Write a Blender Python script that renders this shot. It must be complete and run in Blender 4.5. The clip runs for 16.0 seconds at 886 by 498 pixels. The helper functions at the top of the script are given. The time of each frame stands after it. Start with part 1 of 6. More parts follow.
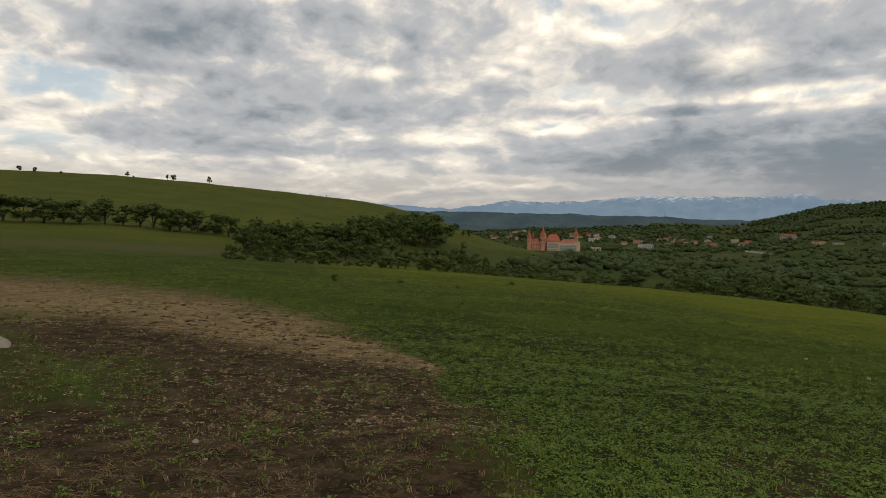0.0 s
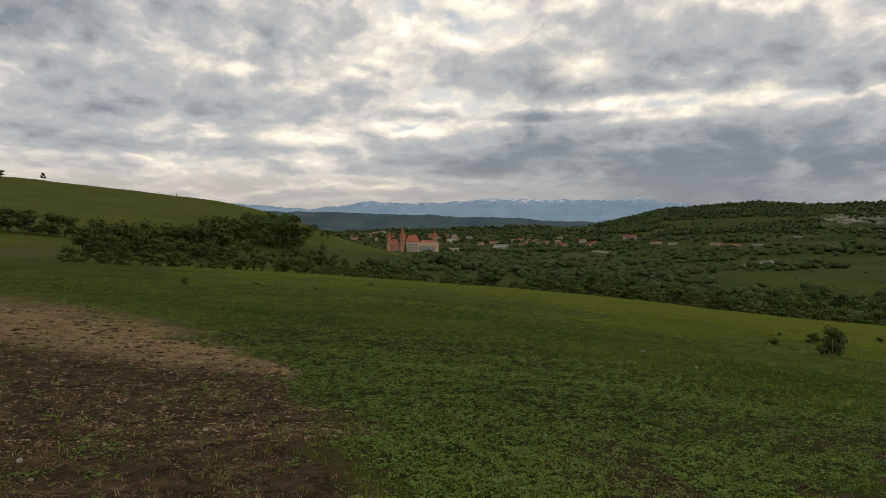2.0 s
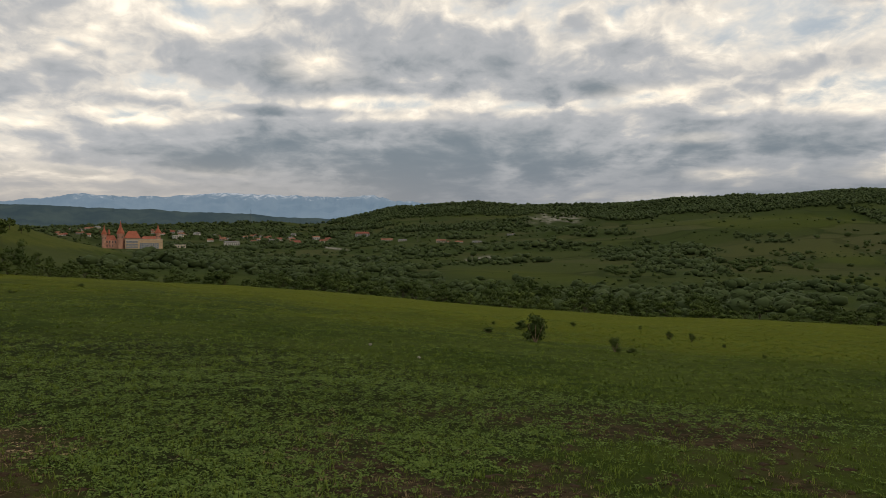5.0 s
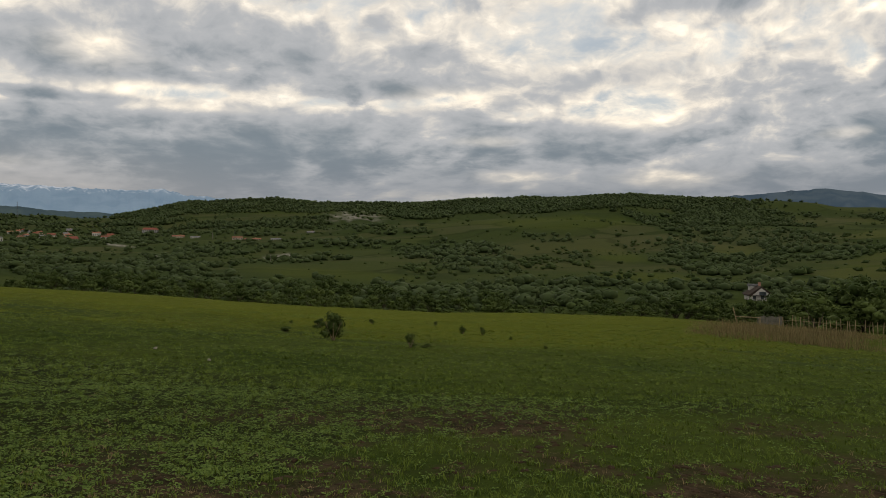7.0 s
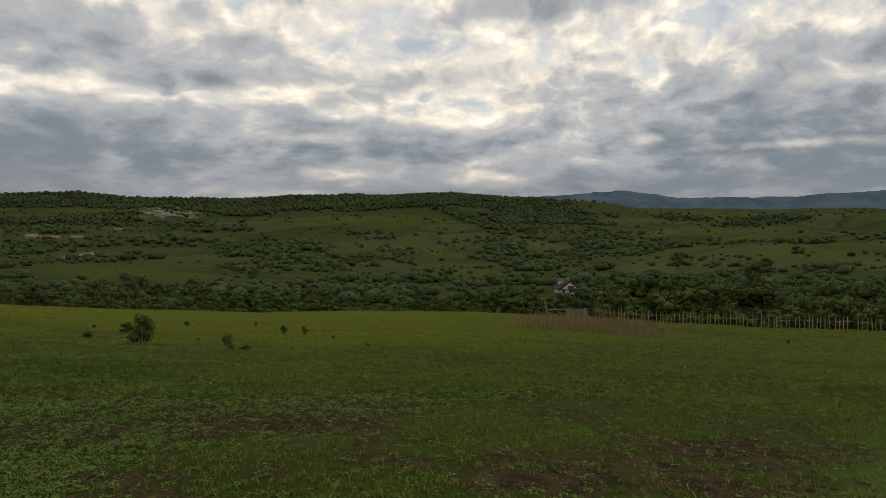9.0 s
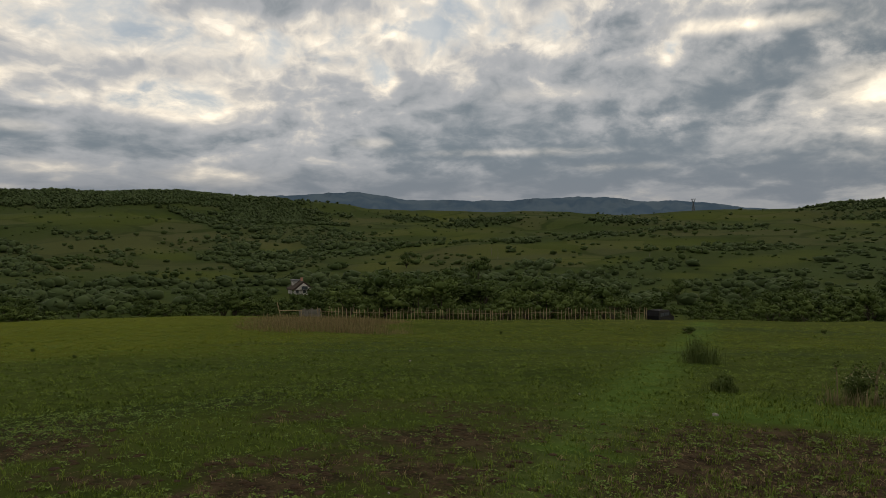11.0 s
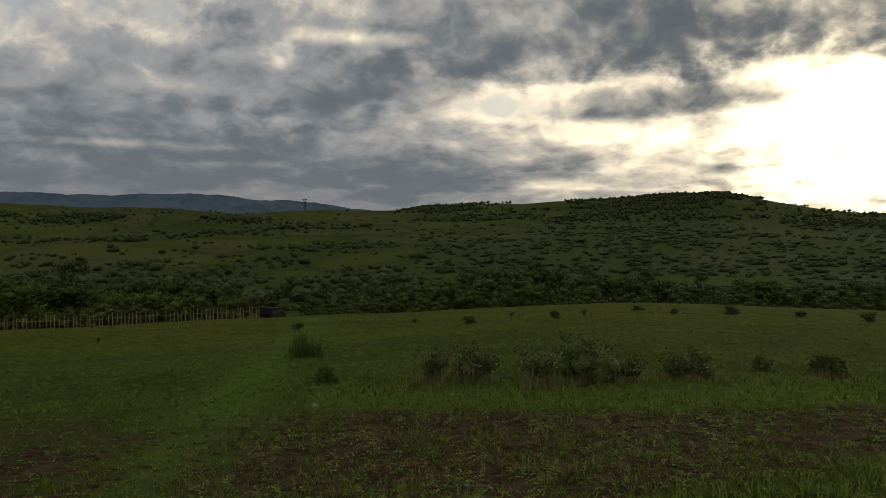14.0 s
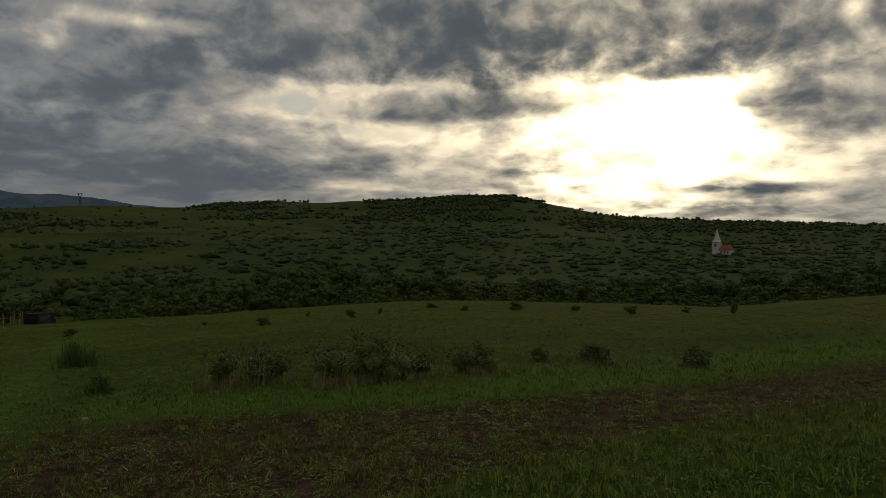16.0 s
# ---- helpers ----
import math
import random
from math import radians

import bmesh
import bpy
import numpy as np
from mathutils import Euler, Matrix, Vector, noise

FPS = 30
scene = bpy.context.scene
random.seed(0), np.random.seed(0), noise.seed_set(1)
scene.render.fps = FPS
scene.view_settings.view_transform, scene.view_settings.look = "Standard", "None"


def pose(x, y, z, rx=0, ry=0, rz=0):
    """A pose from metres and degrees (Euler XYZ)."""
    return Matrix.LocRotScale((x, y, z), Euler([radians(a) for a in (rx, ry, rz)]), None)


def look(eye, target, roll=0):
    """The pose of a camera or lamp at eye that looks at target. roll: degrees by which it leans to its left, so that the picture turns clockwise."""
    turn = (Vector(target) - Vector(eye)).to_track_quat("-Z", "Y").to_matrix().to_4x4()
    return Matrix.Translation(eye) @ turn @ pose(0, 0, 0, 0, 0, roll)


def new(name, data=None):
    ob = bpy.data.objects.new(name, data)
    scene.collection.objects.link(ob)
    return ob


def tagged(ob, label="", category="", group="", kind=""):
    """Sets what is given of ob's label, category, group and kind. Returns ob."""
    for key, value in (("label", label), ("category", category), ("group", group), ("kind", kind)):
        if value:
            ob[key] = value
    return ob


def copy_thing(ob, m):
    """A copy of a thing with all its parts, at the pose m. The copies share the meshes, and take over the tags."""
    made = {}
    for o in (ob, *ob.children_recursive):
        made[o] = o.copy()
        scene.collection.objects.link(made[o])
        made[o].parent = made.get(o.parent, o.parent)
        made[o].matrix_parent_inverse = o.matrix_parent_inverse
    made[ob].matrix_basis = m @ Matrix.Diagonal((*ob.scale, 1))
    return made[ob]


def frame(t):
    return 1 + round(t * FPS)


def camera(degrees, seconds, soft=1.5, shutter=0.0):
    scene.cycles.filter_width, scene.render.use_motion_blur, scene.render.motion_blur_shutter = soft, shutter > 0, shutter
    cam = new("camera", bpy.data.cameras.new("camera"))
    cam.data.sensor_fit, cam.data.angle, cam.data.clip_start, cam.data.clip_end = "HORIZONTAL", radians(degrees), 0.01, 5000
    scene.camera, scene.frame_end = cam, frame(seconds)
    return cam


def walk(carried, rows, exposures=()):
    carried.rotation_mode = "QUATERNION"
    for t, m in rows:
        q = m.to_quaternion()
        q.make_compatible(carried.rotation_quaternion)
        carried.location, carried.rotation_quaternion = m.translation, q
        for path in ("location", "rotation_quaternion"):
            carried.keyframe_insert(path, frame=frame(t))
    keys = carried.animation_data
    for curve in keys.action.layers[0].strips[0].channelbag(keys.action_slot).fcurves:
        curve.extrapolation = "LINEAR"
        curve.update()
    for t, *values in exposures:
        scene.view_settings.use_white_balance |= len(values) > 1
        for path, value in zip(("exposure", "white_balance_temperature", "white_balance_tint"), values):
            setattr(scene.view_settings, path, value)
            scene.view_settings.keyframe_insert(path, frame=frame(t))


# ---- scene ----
# ---- camera: held at arm's length and turned about the body ----
EYE, REACH = 1.6, 0.33
ROWS = [  # seconds, yaw, pitch, roll
    (0, -0.00, -0.00, -0.28),
    (0.5, -2.48, 0.01, -0.21),
    (1, -5.09, 0.02, -0.16),
    (1.5, -7.74, 0.04, -0.16),
    (2, -10.87, 0.09, -0.04),
    (2.5, -14.58, 0.11, -0.02),
    (3, -17.56, 0.03, 0.08),
    (3.5, -21.43, -0.11, 0.11),
    (4, -24.31, -0.22, 0.16),
    (4.5, -26.99, -0.17, 0.12),
    (5, -31.35, -0.19, 0.14),
    (7.5, -48.90, -0.27, -0.07),
    (8, -50.80, -0.15, 0.09),
    (8.5, -55.00, -0.24, 0.13),
    (9, -60.37, -0.52, -0.03),
    (9.5, -65.52, -0.58, -0.19),
    (12, -92.00, -0.52, 0.23),
    (12.5, -97.28, -0.53, 0.13),
    (13, -100.11, -0.55, 0.03),
    (13.5, -104.72, -0.55, 0.02),
    (14, -110.21, -0.63, -0.01),
    (14.5, -114.46, -0.65, -0.02),
    (15, -118.77, -0.60, -0.12),
    (15.5, -122.78, -0.61, -0.20),
    (16, -125.82, -0.63, -0.27),
]


def held(yaw, pitch, roll):
    a = radians(yaw)
    return pose(-REACH * math.sin(a), REACH * math.cos(a), EYE, 90 + pitch, 0, yaw) @ pose(0, 0, 0, 0, 0, -roll)


cam = camera(62.03, 16.0, soft=0.65)
walk(cam, [(t, held(y, p, r)) for t, y, p, r in ROWS],
     exposures=[(0, 0.15), (5, 0.1), (9, 0.1), (12.5, -0.22), (14, -0.51), (16, -1.03)])

rng = np.random.default_rng(7)


# ---- node helpers ----
def node(nt, kind, ins=(), **props):
    n = nt.nodes.new(kind)
    for k, v in props.items():
        if k == "operation":
            n.operation = v
        elif k == "blend":
            n.blend_type = v
        elif k == "data":
            n.data_type = v
        elif k == "name":
            n.attribute_name = v
        elif k == "dims":
            n.noise_dimensions = v
        elif k == "clamp":
            n.use_clamp = v
    for k, v in (ins.items() if isinstance(ins, dict) else enumerate(ins)):
        if hasattr(v, "is_output"):
            nt.links.new(v, n.inputs[k])
        elif v is not None:
            n.inputs[k].default_value = v
    return n


def m(nt, op, a, b=0.0, c=0.0, clamp=False):
    return node(nt, "ShaderNodeMath", (a, b, c), operation=op, clamp=clamp).outputs[0]


def vm(nt, op, a, b=(0, 0, 0)):
    return node(nt, "ShaderNodeVectorMath", (a, b), operation=op).outputs[0]


def scaled(nt, v, s):
    return node(nt, "ShaderNodeVectorMath", {0: v, "Scale": s}, operation="SCALE").outputs[0]


def mix(nt, f, a, b, blend="MIX"):
    n = node(nt, "ShaderNodeMix", {}, data="RGBA", blend=blend)
    for i, v in ((0, f), (6, a), (7, b)):
        if hasattr(v, "is_output"):
            nt.links.new(v, n.inputs[i])
        else:
            n.inputs[i].default_value = v if i == 0 else (*v, 1)
    return n.outputs[2]


def step(nt, v, lo, hi):
    n = node(nt, "ShaderNodeMapRange", {0: v, 1: lo, 2: hi})
    n.interpolation_type = "SMOOTHSTEP"
    return n.outputs[0]


def fbm(nt, v, scale, detail=5, rough=0.55, warp=0.0):
    return node(nt, "ShaderNodeTexNoise", {"Vector": v, "Scale": scale, "Detail": detail, "Roughness": rough, "Distortion": warp})


# ---- sky and sun: evening, broken cloud, the low sun behind a bank in the west ----
SUN_AZ, SUN_EL = -141.5, 7.0
SUN_WAY = Vector((-math.sin(radians(SUN_AZ)) * math.cos(radians(SUN_EL)), math.cos(radians(SUN_AZ)) * math.cos(radians(SUN_EL)), math.sin(radians(SUN_EL))))

# cloud banks: azimuth, elevation, half width, half height in degrees, thickness (minus: a gap)
BANKS = []


def bank(*numbers):
    BANKS.append(numbers)


bank(19.3, 16.5, 9.4, 1.67, 0.24)
bank(22.3, 13.0, 8.1, 0.57, 0.16)
bank(26.0, 8.6, 8.1, 0.88, 0.20)
bank(9.8, 11.7, 10.2, 2.41, 0.24)
bank(5.9, 10.6, 3.8, 0.96, 0.10)
bank(3.8, 17.0, 7.7, 2.19, 0.22)
bank(-21.1, 13.0, 9.4, 2.41, 0.16)
bank(-18.0, 10.2, 3.6, 0.39, 0.30)
bank(15.6, 7.5, 4.7, 0.61, 0.18)
bank(-18.8, 6.7, 12.8, 1.58, 0.22)
bank(29.1, 7.5, 3.0, 1.75, -0.10)
bank(29.1, 10.9, 5.5, 1.32, -0.12)
bank(-13.6, 11.3, 4.7, 1.10, -0.22)
bank(8.1, 5.1, 21.3, 0.70, -0.20)
bank(-6.3, 15.2, 3.0, 1.75, -0.05)
bank(-36.0, 14.2, 11.5, 2.72, 0.22)
bank(-41.2, 12.2, 6.8, 1.05, 0.14)
bank(-32.9, 7.6, 13.2, 2.02, 0.24)
bank(-54.1, 7.7, 10.6, 1.49, 0.22)
bank(-59.1, 12.6, 4.7, 1.14, 0.10)
bank(-36.5, 10.7, 13.6, 0.61, -0.15)
bank(-53.7, 15.4, 7.7, 1.75, -0.12)
bank(-40.0, 12.7, 5.1, 1.75, 0.10)
bank(-34.5, 7.6, 12.3, 2.63, 0.28)
bank(-31.4, 5.7, 8.5, 2.19, 0.20)
bank(-58.4, 7.3, 5.7, 1.14, 0.26)
bank(-68.0, 10.3, 6.0, 1.93, 0.18)
bank(-84.9, 10.0, 9.8, 4.61, 0.30)
bank(-80.0, 4.7, 16.2, 1.05, 0.30)
bank(-66.7, 17.7, 5.1, 1.14, 0.20)
bank(-56.7, 17.5, 3.8, 1.05, -0.20)
bank(-56.7, 14.3, 8.5, 1.84, -0.12)
bank(-72.3, 15.4, 2.6, 2.19, -0.20)
bank(-88.4, 14.7, 4.7, 1.97, -0.12)
bank(-82.1, 10.0, 8.1, 3.29, 0.22)
bank(-100.2, 11.8, 9.1, 2.28, 0.30)
bank(-87.6, 7.2, 12.8, 1.58, 0.30)
bank(-116.1, 15.7, 18.3, 2.81, 0.40)
bank(-106.7, 6.0, 11.9, 1.93, 0.26)
bank(-123.6, 9.6, 6.8, 0.48, 0.22)
bank(-112.9, 9.8, 6.4, 1.32, -0.12)
bank(-126.0, 6.3, 5.1, 2.19, -0.28)
bank(-85.1, 17.0, 6.8, 2.19, -0.15)
bank(-106.7, 14.5, 4.7, 0.61, -0.14)
bank(-133.0, 17.0, 29.8, 3.9, 0.70)
bank(-121.0, 13.2, 12.0, 1.0, 0.25)
bank(-153.8, 14.7, 6.0, 2.63, 0.30)
bank(-106.6, 14.0, 5.1, 0.96, -0.12)
bank(-114.3, 11.0, 6.4, 1.14, -0.08)
bank(-91.5, 16.9, 5.5, 1.75, -0.15)
bank(-75.2, 13.5, 2.6, 1.75, -0.15)
bank(-53.2, 9.9, 5.1, 0.61, -0.15)
bank(-101.0, 11.5, 10.6, 3.07, 0.30)
bank(-102.8, 6.0, 14.5, 2.28, 0.34)
bank(-128.7, 10.5, 11.1, 0.88, 0.30)
bank(-153.5, 10.2, 6.0, 2.41, 0.26)
bank(-150.4, 2.6, 9.4, 0.61, 0.14)
bank(-141.5, 7.2, 7.8, 3.8, -0.75)
bank(-150.5, 10.3, 3.4, 0.7, 0.45)
bank(-147.0, 3.9, 7.0, 0.45, 0.35)
bank(-143.5, 12.6, 2.6, 0.6, 0.4)
bank(-149.2, 4.8, 11.1, 1.97, -0.20)
bank(-28.0, 14.6, 5.1, 2.63, 0.12)
bank(-19.6, 8.8, 11.1, 0.79, 0.12)
bank(9.8, 7.7, 9.4, 0.70, 0.16)
bank(-2.8, 10.5, 5.1, 1.10, 0.14)
bank(24.9, 14.7, 8.5, 1.75, 0.16)
bank(12.4, 14.7, 12.8, 1.05, 0.10)
bank(28.1, 9.7, 6.8, 0.79, 0.12)


# warm sunlit cloud faces and bright rifts: azimuth, elevation, half width, half height in degrees, strength
GLOWS = []


def sunlit(*numbers):
    GLOWS.append(numbers)


sunlit(-12.8, 17.2, 2.6, 1.7, 0.6)
sunlit(-4.5, 14.4, 3.4, 1.3, 0.4)
sunlit(-21.5, 13.6, 3.8, 1.2, 0.8)
sunlit(0.0, 12.3, 2.6, 0.6, 0.6)
sunlit(-9.6, 9.3, 3.4, 0.7, 0.9)
sunlit(0.5, 8.5, 4.0, 0.6, 0.6)
sunlit(29.2, 7.6, 3.0, 1.4, 0.6)
sunlit(4.5, 13.3, 2.4, 0.5, 0.6)
sunlit(-24.5, 11.0, 6.0, 0.6, 0.8)
sunlit(-14.0, 5.6, 4.0, 0.4, 0.5)
sunlit(-29.0, 9.9, 5.0, 0.4, 0.5)
sunlit(-47.5, 11.2, 4.5, 0.8, 0.9)
sunlit(-50.0, 7.9, 3.0, 0.4, 0.7)
sunlit(-62.5, 10.2, 4.5, 1.6, 0.9)
sunlit(-51.5, 5.2, 3.0, 0.5, 0.7)
sunlit(-64.3, 4.9, 4.2, 0.7, 1.0)
sunlit(-76.4, 12.3, 0.9, 1.3, 0.8)
sunlit(-78.5, 16.0, 4.0, 0.7, 0.7)
sunlit(-75.5, 7.6, 1.4, 0.4, 0.7)
sunlit(-86.5, 6.9, 7.0, 0.35, 0.8)
sunlit(-67.0, 15.0, 5.0, 1.4, 0.5)
sunlit(-89.0, 11.3, 3.6, 0.6, 0.5)
sunlit(-94.0, 5.7, 4.0, 0.35, 0.9)
sunlit(-103.5, 15.3, 5.0, 0.6, 1.2)
sunlit(-113.0, 10.6, 6.0, 1.4, 1.0)
sunlit(-122.0, 8.0, 5.0, 1.0, 0.9)
sunlit(-119.0, 4.2, 5.0, 0.5, 0.8)
sunlit(-155.0, 15.6, 0.9, 0.9, 1.6)


def build_sky():
    w = bpy.data.worlds.new("evening_sky")
    scene.world = w
    w.use_nodes = True
    nt = w.node_tree
    nt.nodes.clear()
    d = node(nt, "ShaderNodeTexCoord").outputs["Generated"]
    xyz = node(nt, "ShaderNodeSeparateXYZ", (d,)).outputs
    az = m(nt, "MULTIPLY", m(nt, "ARCTAN2", m(nt, "MULTIPLY", xyz[0], -1.0), xyz[1]), 57.29578)
    el = m(nt, "MULTIPLY", m(nt, "ARCSINE", xyz[2]), 57.29578)
    # a flat layer seen from below: clouds lie thinner and longer towards the horizon
    flat = m(nt, "MULTIPLY", m(nt, "LOGARITHM", m(nt, "ADD", 1.0, m(nt, "DIVIDE", m(nt, "MAXIMUM", el, 0.0), 5.0)), 2.718), 4.6)
    # rounder heaps towards the sun, long sheets away from it
    along = m(nt, "ADD", m(nt, "MULTIPLY", az, 0.14), m(nt, "MULTIPLY", m(nt, "MINIMUM", m(nt, "ADD", az, 62.0), 0.0), 0.035))
    p = node(nt, "ShaderNodeCombineXYZ", (along, flat, 0.0)).outputs[0]
    warp = scaled(nt, vm(nt, "SUBTRACT", fbm(nt, p, 0.9, 3).outputs["Color"], (0.5, 0.5, 0.5)), 0.7)
    q = vm(nt, "ADD", p, warp)

    def puffs(v):
        """Broad masses with lumps on them, about -1 to 1."""
        big = m(nt, "MULTIPLY", m(nt, "SUBTRACT", fbm(nt, v, 0.62, 3, 0.5).outputs[0], 0.5), 1.9)
        fine = m(nt, "MULTIPLY", m(nt, "SUBTRACT", fbm(nt, v, 2.1, 9, 0.57).outputs[0], 0.5), 1.45)
        n = node(nt, "ShaderNodeTexVoronoi", {"Vector": v, "Scale": 2.6})
        n.feature, n.normalize = "SMOOTH_F1", True
        n.inputs["Detail"].default_value, n.inputs["Roughness"].default_value, n.inputs["Smoothness"].default_value = 3.0, 0.5, 0.9
        lumps = m(nt, "MULTIPLY", m(nt, "SUBTRACT", 0.36, n.outputs["Distance"]), 1.25)
        return m(nt, "ADD", m(nt, "ADD", big, fine), lumps)
    here, above = puffs(q), puffs(vm(nt, "ADD", q, (-0.05, 0.16, 0.0)))
    edge = m(nt, "ADD", m(nt, "MULTIPLY", m(nt, "SUBTRACT", fbm(nt, p, 1.3, 9, 0.6).outputs[0], 0.5), 2.8), m(nt, "MULTIPLY", here, -0.25))

    def heap(a0, e0, wa, we, wobble):
        u = m(nt, "DIVIDE", m(nt, "SUBTRACT", az, a0), wa)
        v = m(nt, "DIVIDE", m(nt, "SUBTRACT", el, e0), we)
        dist = m(nt, "ADD", m(nt, "SQRT", m(nt, "ADD", m(nt, "MULTIPLY", u, u), m(nt, "MULTIPLY", v, v))), m(nt, "MULTIPLY", edge, wobble))
        return step(nt, dist, 1.5, 0.0), v
    extra, tops, warm = 0.0, 0.0, 0.0
    for a0, e0, wa, we, amp in BANKS:
        g, v = heap(a0, e0, wa, we, 0.75)
        g = m(nt, "MULTIPLY", g, amp * (2.3 if amp > 0 else 1.8))
        extra = m(nt, "ADD", extra, g)
        if amp > 0.05:
            tops = m(nt, "ADD", tops, m(nt, "MULTIPLY", g, v))
    for a0, e0, wa, we, amp in GLOWS:
        warm = m(nt, "ADD", warm, m(nt, "MULTIPLY", heap(a0, e0, wa, we, 0.8)[0], amp))
    low = m(nt, "MULTIPLY", m(nt, "MULTIPLY", step(nt, el, 12.0, 5.0), step(nt, az, 8.0, -16.0)), 0.22)
    extra = m(nt, "DIVIDE", extra, m(nt, "ADD", 1.0, m(nt, "MULTIPLY", m(nt, "ABSOLUTE", extra), 1.55)))
    dens = m(nt, "ADD", m(nt, "ADD", m(nt, "MULTIPLY", here, 0.60), extra), m(nt, "ADD", low, 0.06))
    dens = m(nt, "SUBTRACT", dens, m(nt, "MULTIPLY", warm, 0.26))
    lit = m(nt, "ADD", m(nt, "MULTIPLY", m(nt, "SUBTRACT", here, above), 0.62), m(nt, "MULTIPLY", m(nt, "MAXIMUM", m(nt, "MINIMUM", tops, 1.5), -1.0), 0.14))
    near_sun = node(nt, "ShaderNodeVectorMath", (d, tuple(SUN_WAY)), operation="DOT_PRODUCT").outputs["Value"]
    near_sun = m(nt, "MAXIMUM", near_sun, 0.0)
    halo = m(nt, "POWER", near_sun, 9.0)
    glow = m(nt, "POWER", near_sun, 60.0)
    sky = node(nt, "ShaderNodeTexSky")
    sky.sky_type, sky.sun_disc = "NISHITA", False
    sky.sun_elevation, sky.sun_rotation = radians(SUN_EL), radians(-SUN_AZ)
    veil = step(nt, fbm(nt, q, 0.8, 7, 0.55).outputs[0], 0.36, 0.66)
    clear = mix(nt, 0.72, mix(nt, 1.0, sky.outputs[0], (0.12, 0.12, 0.12), "MULTIPLY"), mix(nt, veil, (0.74, 0.745, 0.74), (0.50, 0.55, 0.61)))
    clear = mix(nt, m(nt, "MULTIPLY", step(nt, el, 9.0, 3.0), 0.9), clear, (0.50, 0.455, 0.415))
    # thin cloud is bright, thick cloud a blue grey; faces turned to the light are paler
    depth = m(nt, "SUBTRACT", dens, m(nt, "MULTIPLY", lit, 1.0))
    tone = step(nt, depth, -0.22, 1.02)
    cloud = mix(nt, step(nt, tone, 0.0, 0.42), (0.87, 0.79, 0.675), (0.445, 0.452, 0.462))
    cloud = mix(nt, step(nt, tone, 0.35, 1.0), cloud, (0.185, 0.222, 0.252))
    cloud = mix(nt, m(nt, "MULTIPLY", m(nt, "MULTIPLY", halo, 0.45), tone), cloud, (0.12, 0.12, 0.125))
    cloud = mix(nt, 1.0, cloud, mix(nt, m(nt, "MULTIPLY", warm, m(nt, "SUBTRACT", 1.0, tone), clamp=True), (0, 0, 0), (0.42, 0.33, 0.20)), "ADD")
    rim = m(nt, "MULTIPLY", m(nt, "MULTIPLY", step(nt, dens, -0.06, 0.06), step(nt, dens, 0.30, 0.12)), step(nt, lit, 0.02, 0.30))
    cloud = mix(nt, 1.0, cloud, mix(nt, rim, (0, 0, 0), (0.26, 0.23, 0.18)), "ADD")
    sunward = m(nt, "MULTIPLY", halo, m(nt, "POWER", m(nt, "SUBTRACT", 1.0, tone), 1.6))
    cloud = mix(nt, 1.0, cloud, mix(nt, sunward, (0, 0, 0), (1.5, 1.2, 0.7)), "ADD")
    cloud = mix(nt, 1.0, cloud, mix(nt, m(nt, "MULTIPLY", glow, m(nt, "POWER", m(nt, "SUBTRACT", 1.0, tone), 2.5)), (0, 0, 0), (3.0, 2.5, 1.5)), "ADD")
    clear = mix(nt, 1.0, clear, mix(nt, glow, (0, 0, 0), (5.0, 4.2, 2.6)), "ADD")
    clear = mix(nt, 1.0, clear, mix(nt, halo, (0, 0, 0), (1.1, 0.9, 0.5)), "ADD")
    both = mix(nt, step(nt, dens, -0.22, 0.12), clear, cloud)
    haze = m(nt, "MULTIPLY", m(nt, "MULTIPLY", step(nt, el, 8.0, 2.5), m(nt, "SUBTRACT", 1.0, halo)), 0.72)
    both = mix(nt, haze, both, mix(nt, step(nt, az, -8.0, -40.0), (0.40, 0.368, 0.34), (0.215, 0.232, 0.258)))
    both = mix(nt, step(nt, el, -0.5, -6.0), both, (0.05, 0.06, 0.035))
    bg = node(nt, "ShaderNodeBackground", (both, 1.0))
    nt.links.new(bg.outputs[0], node(nt, "ShaderNodeOutputWorld").inputs[0])


build_sky()
sun = new("sun", bpy.data.lights.new("sun", "SUN"))
sun.data.energy, sun.data.angle, sun.data.color = 0.3, radians(25), (1.0, 0.86, 0.68)
sun.matrix_world = look(SUN_WAY * 100, (0, 0, 0))


# ---- the lie of the land: rings of hills round the eye, as bearings and elevations ----
def ring(text):
    pairs = sorted(tuple(float(v) for v in p.split(":")) for p in text.split())
    return np.array([p[0] for p in pairs]), np.array([p[1] for p in pairs])


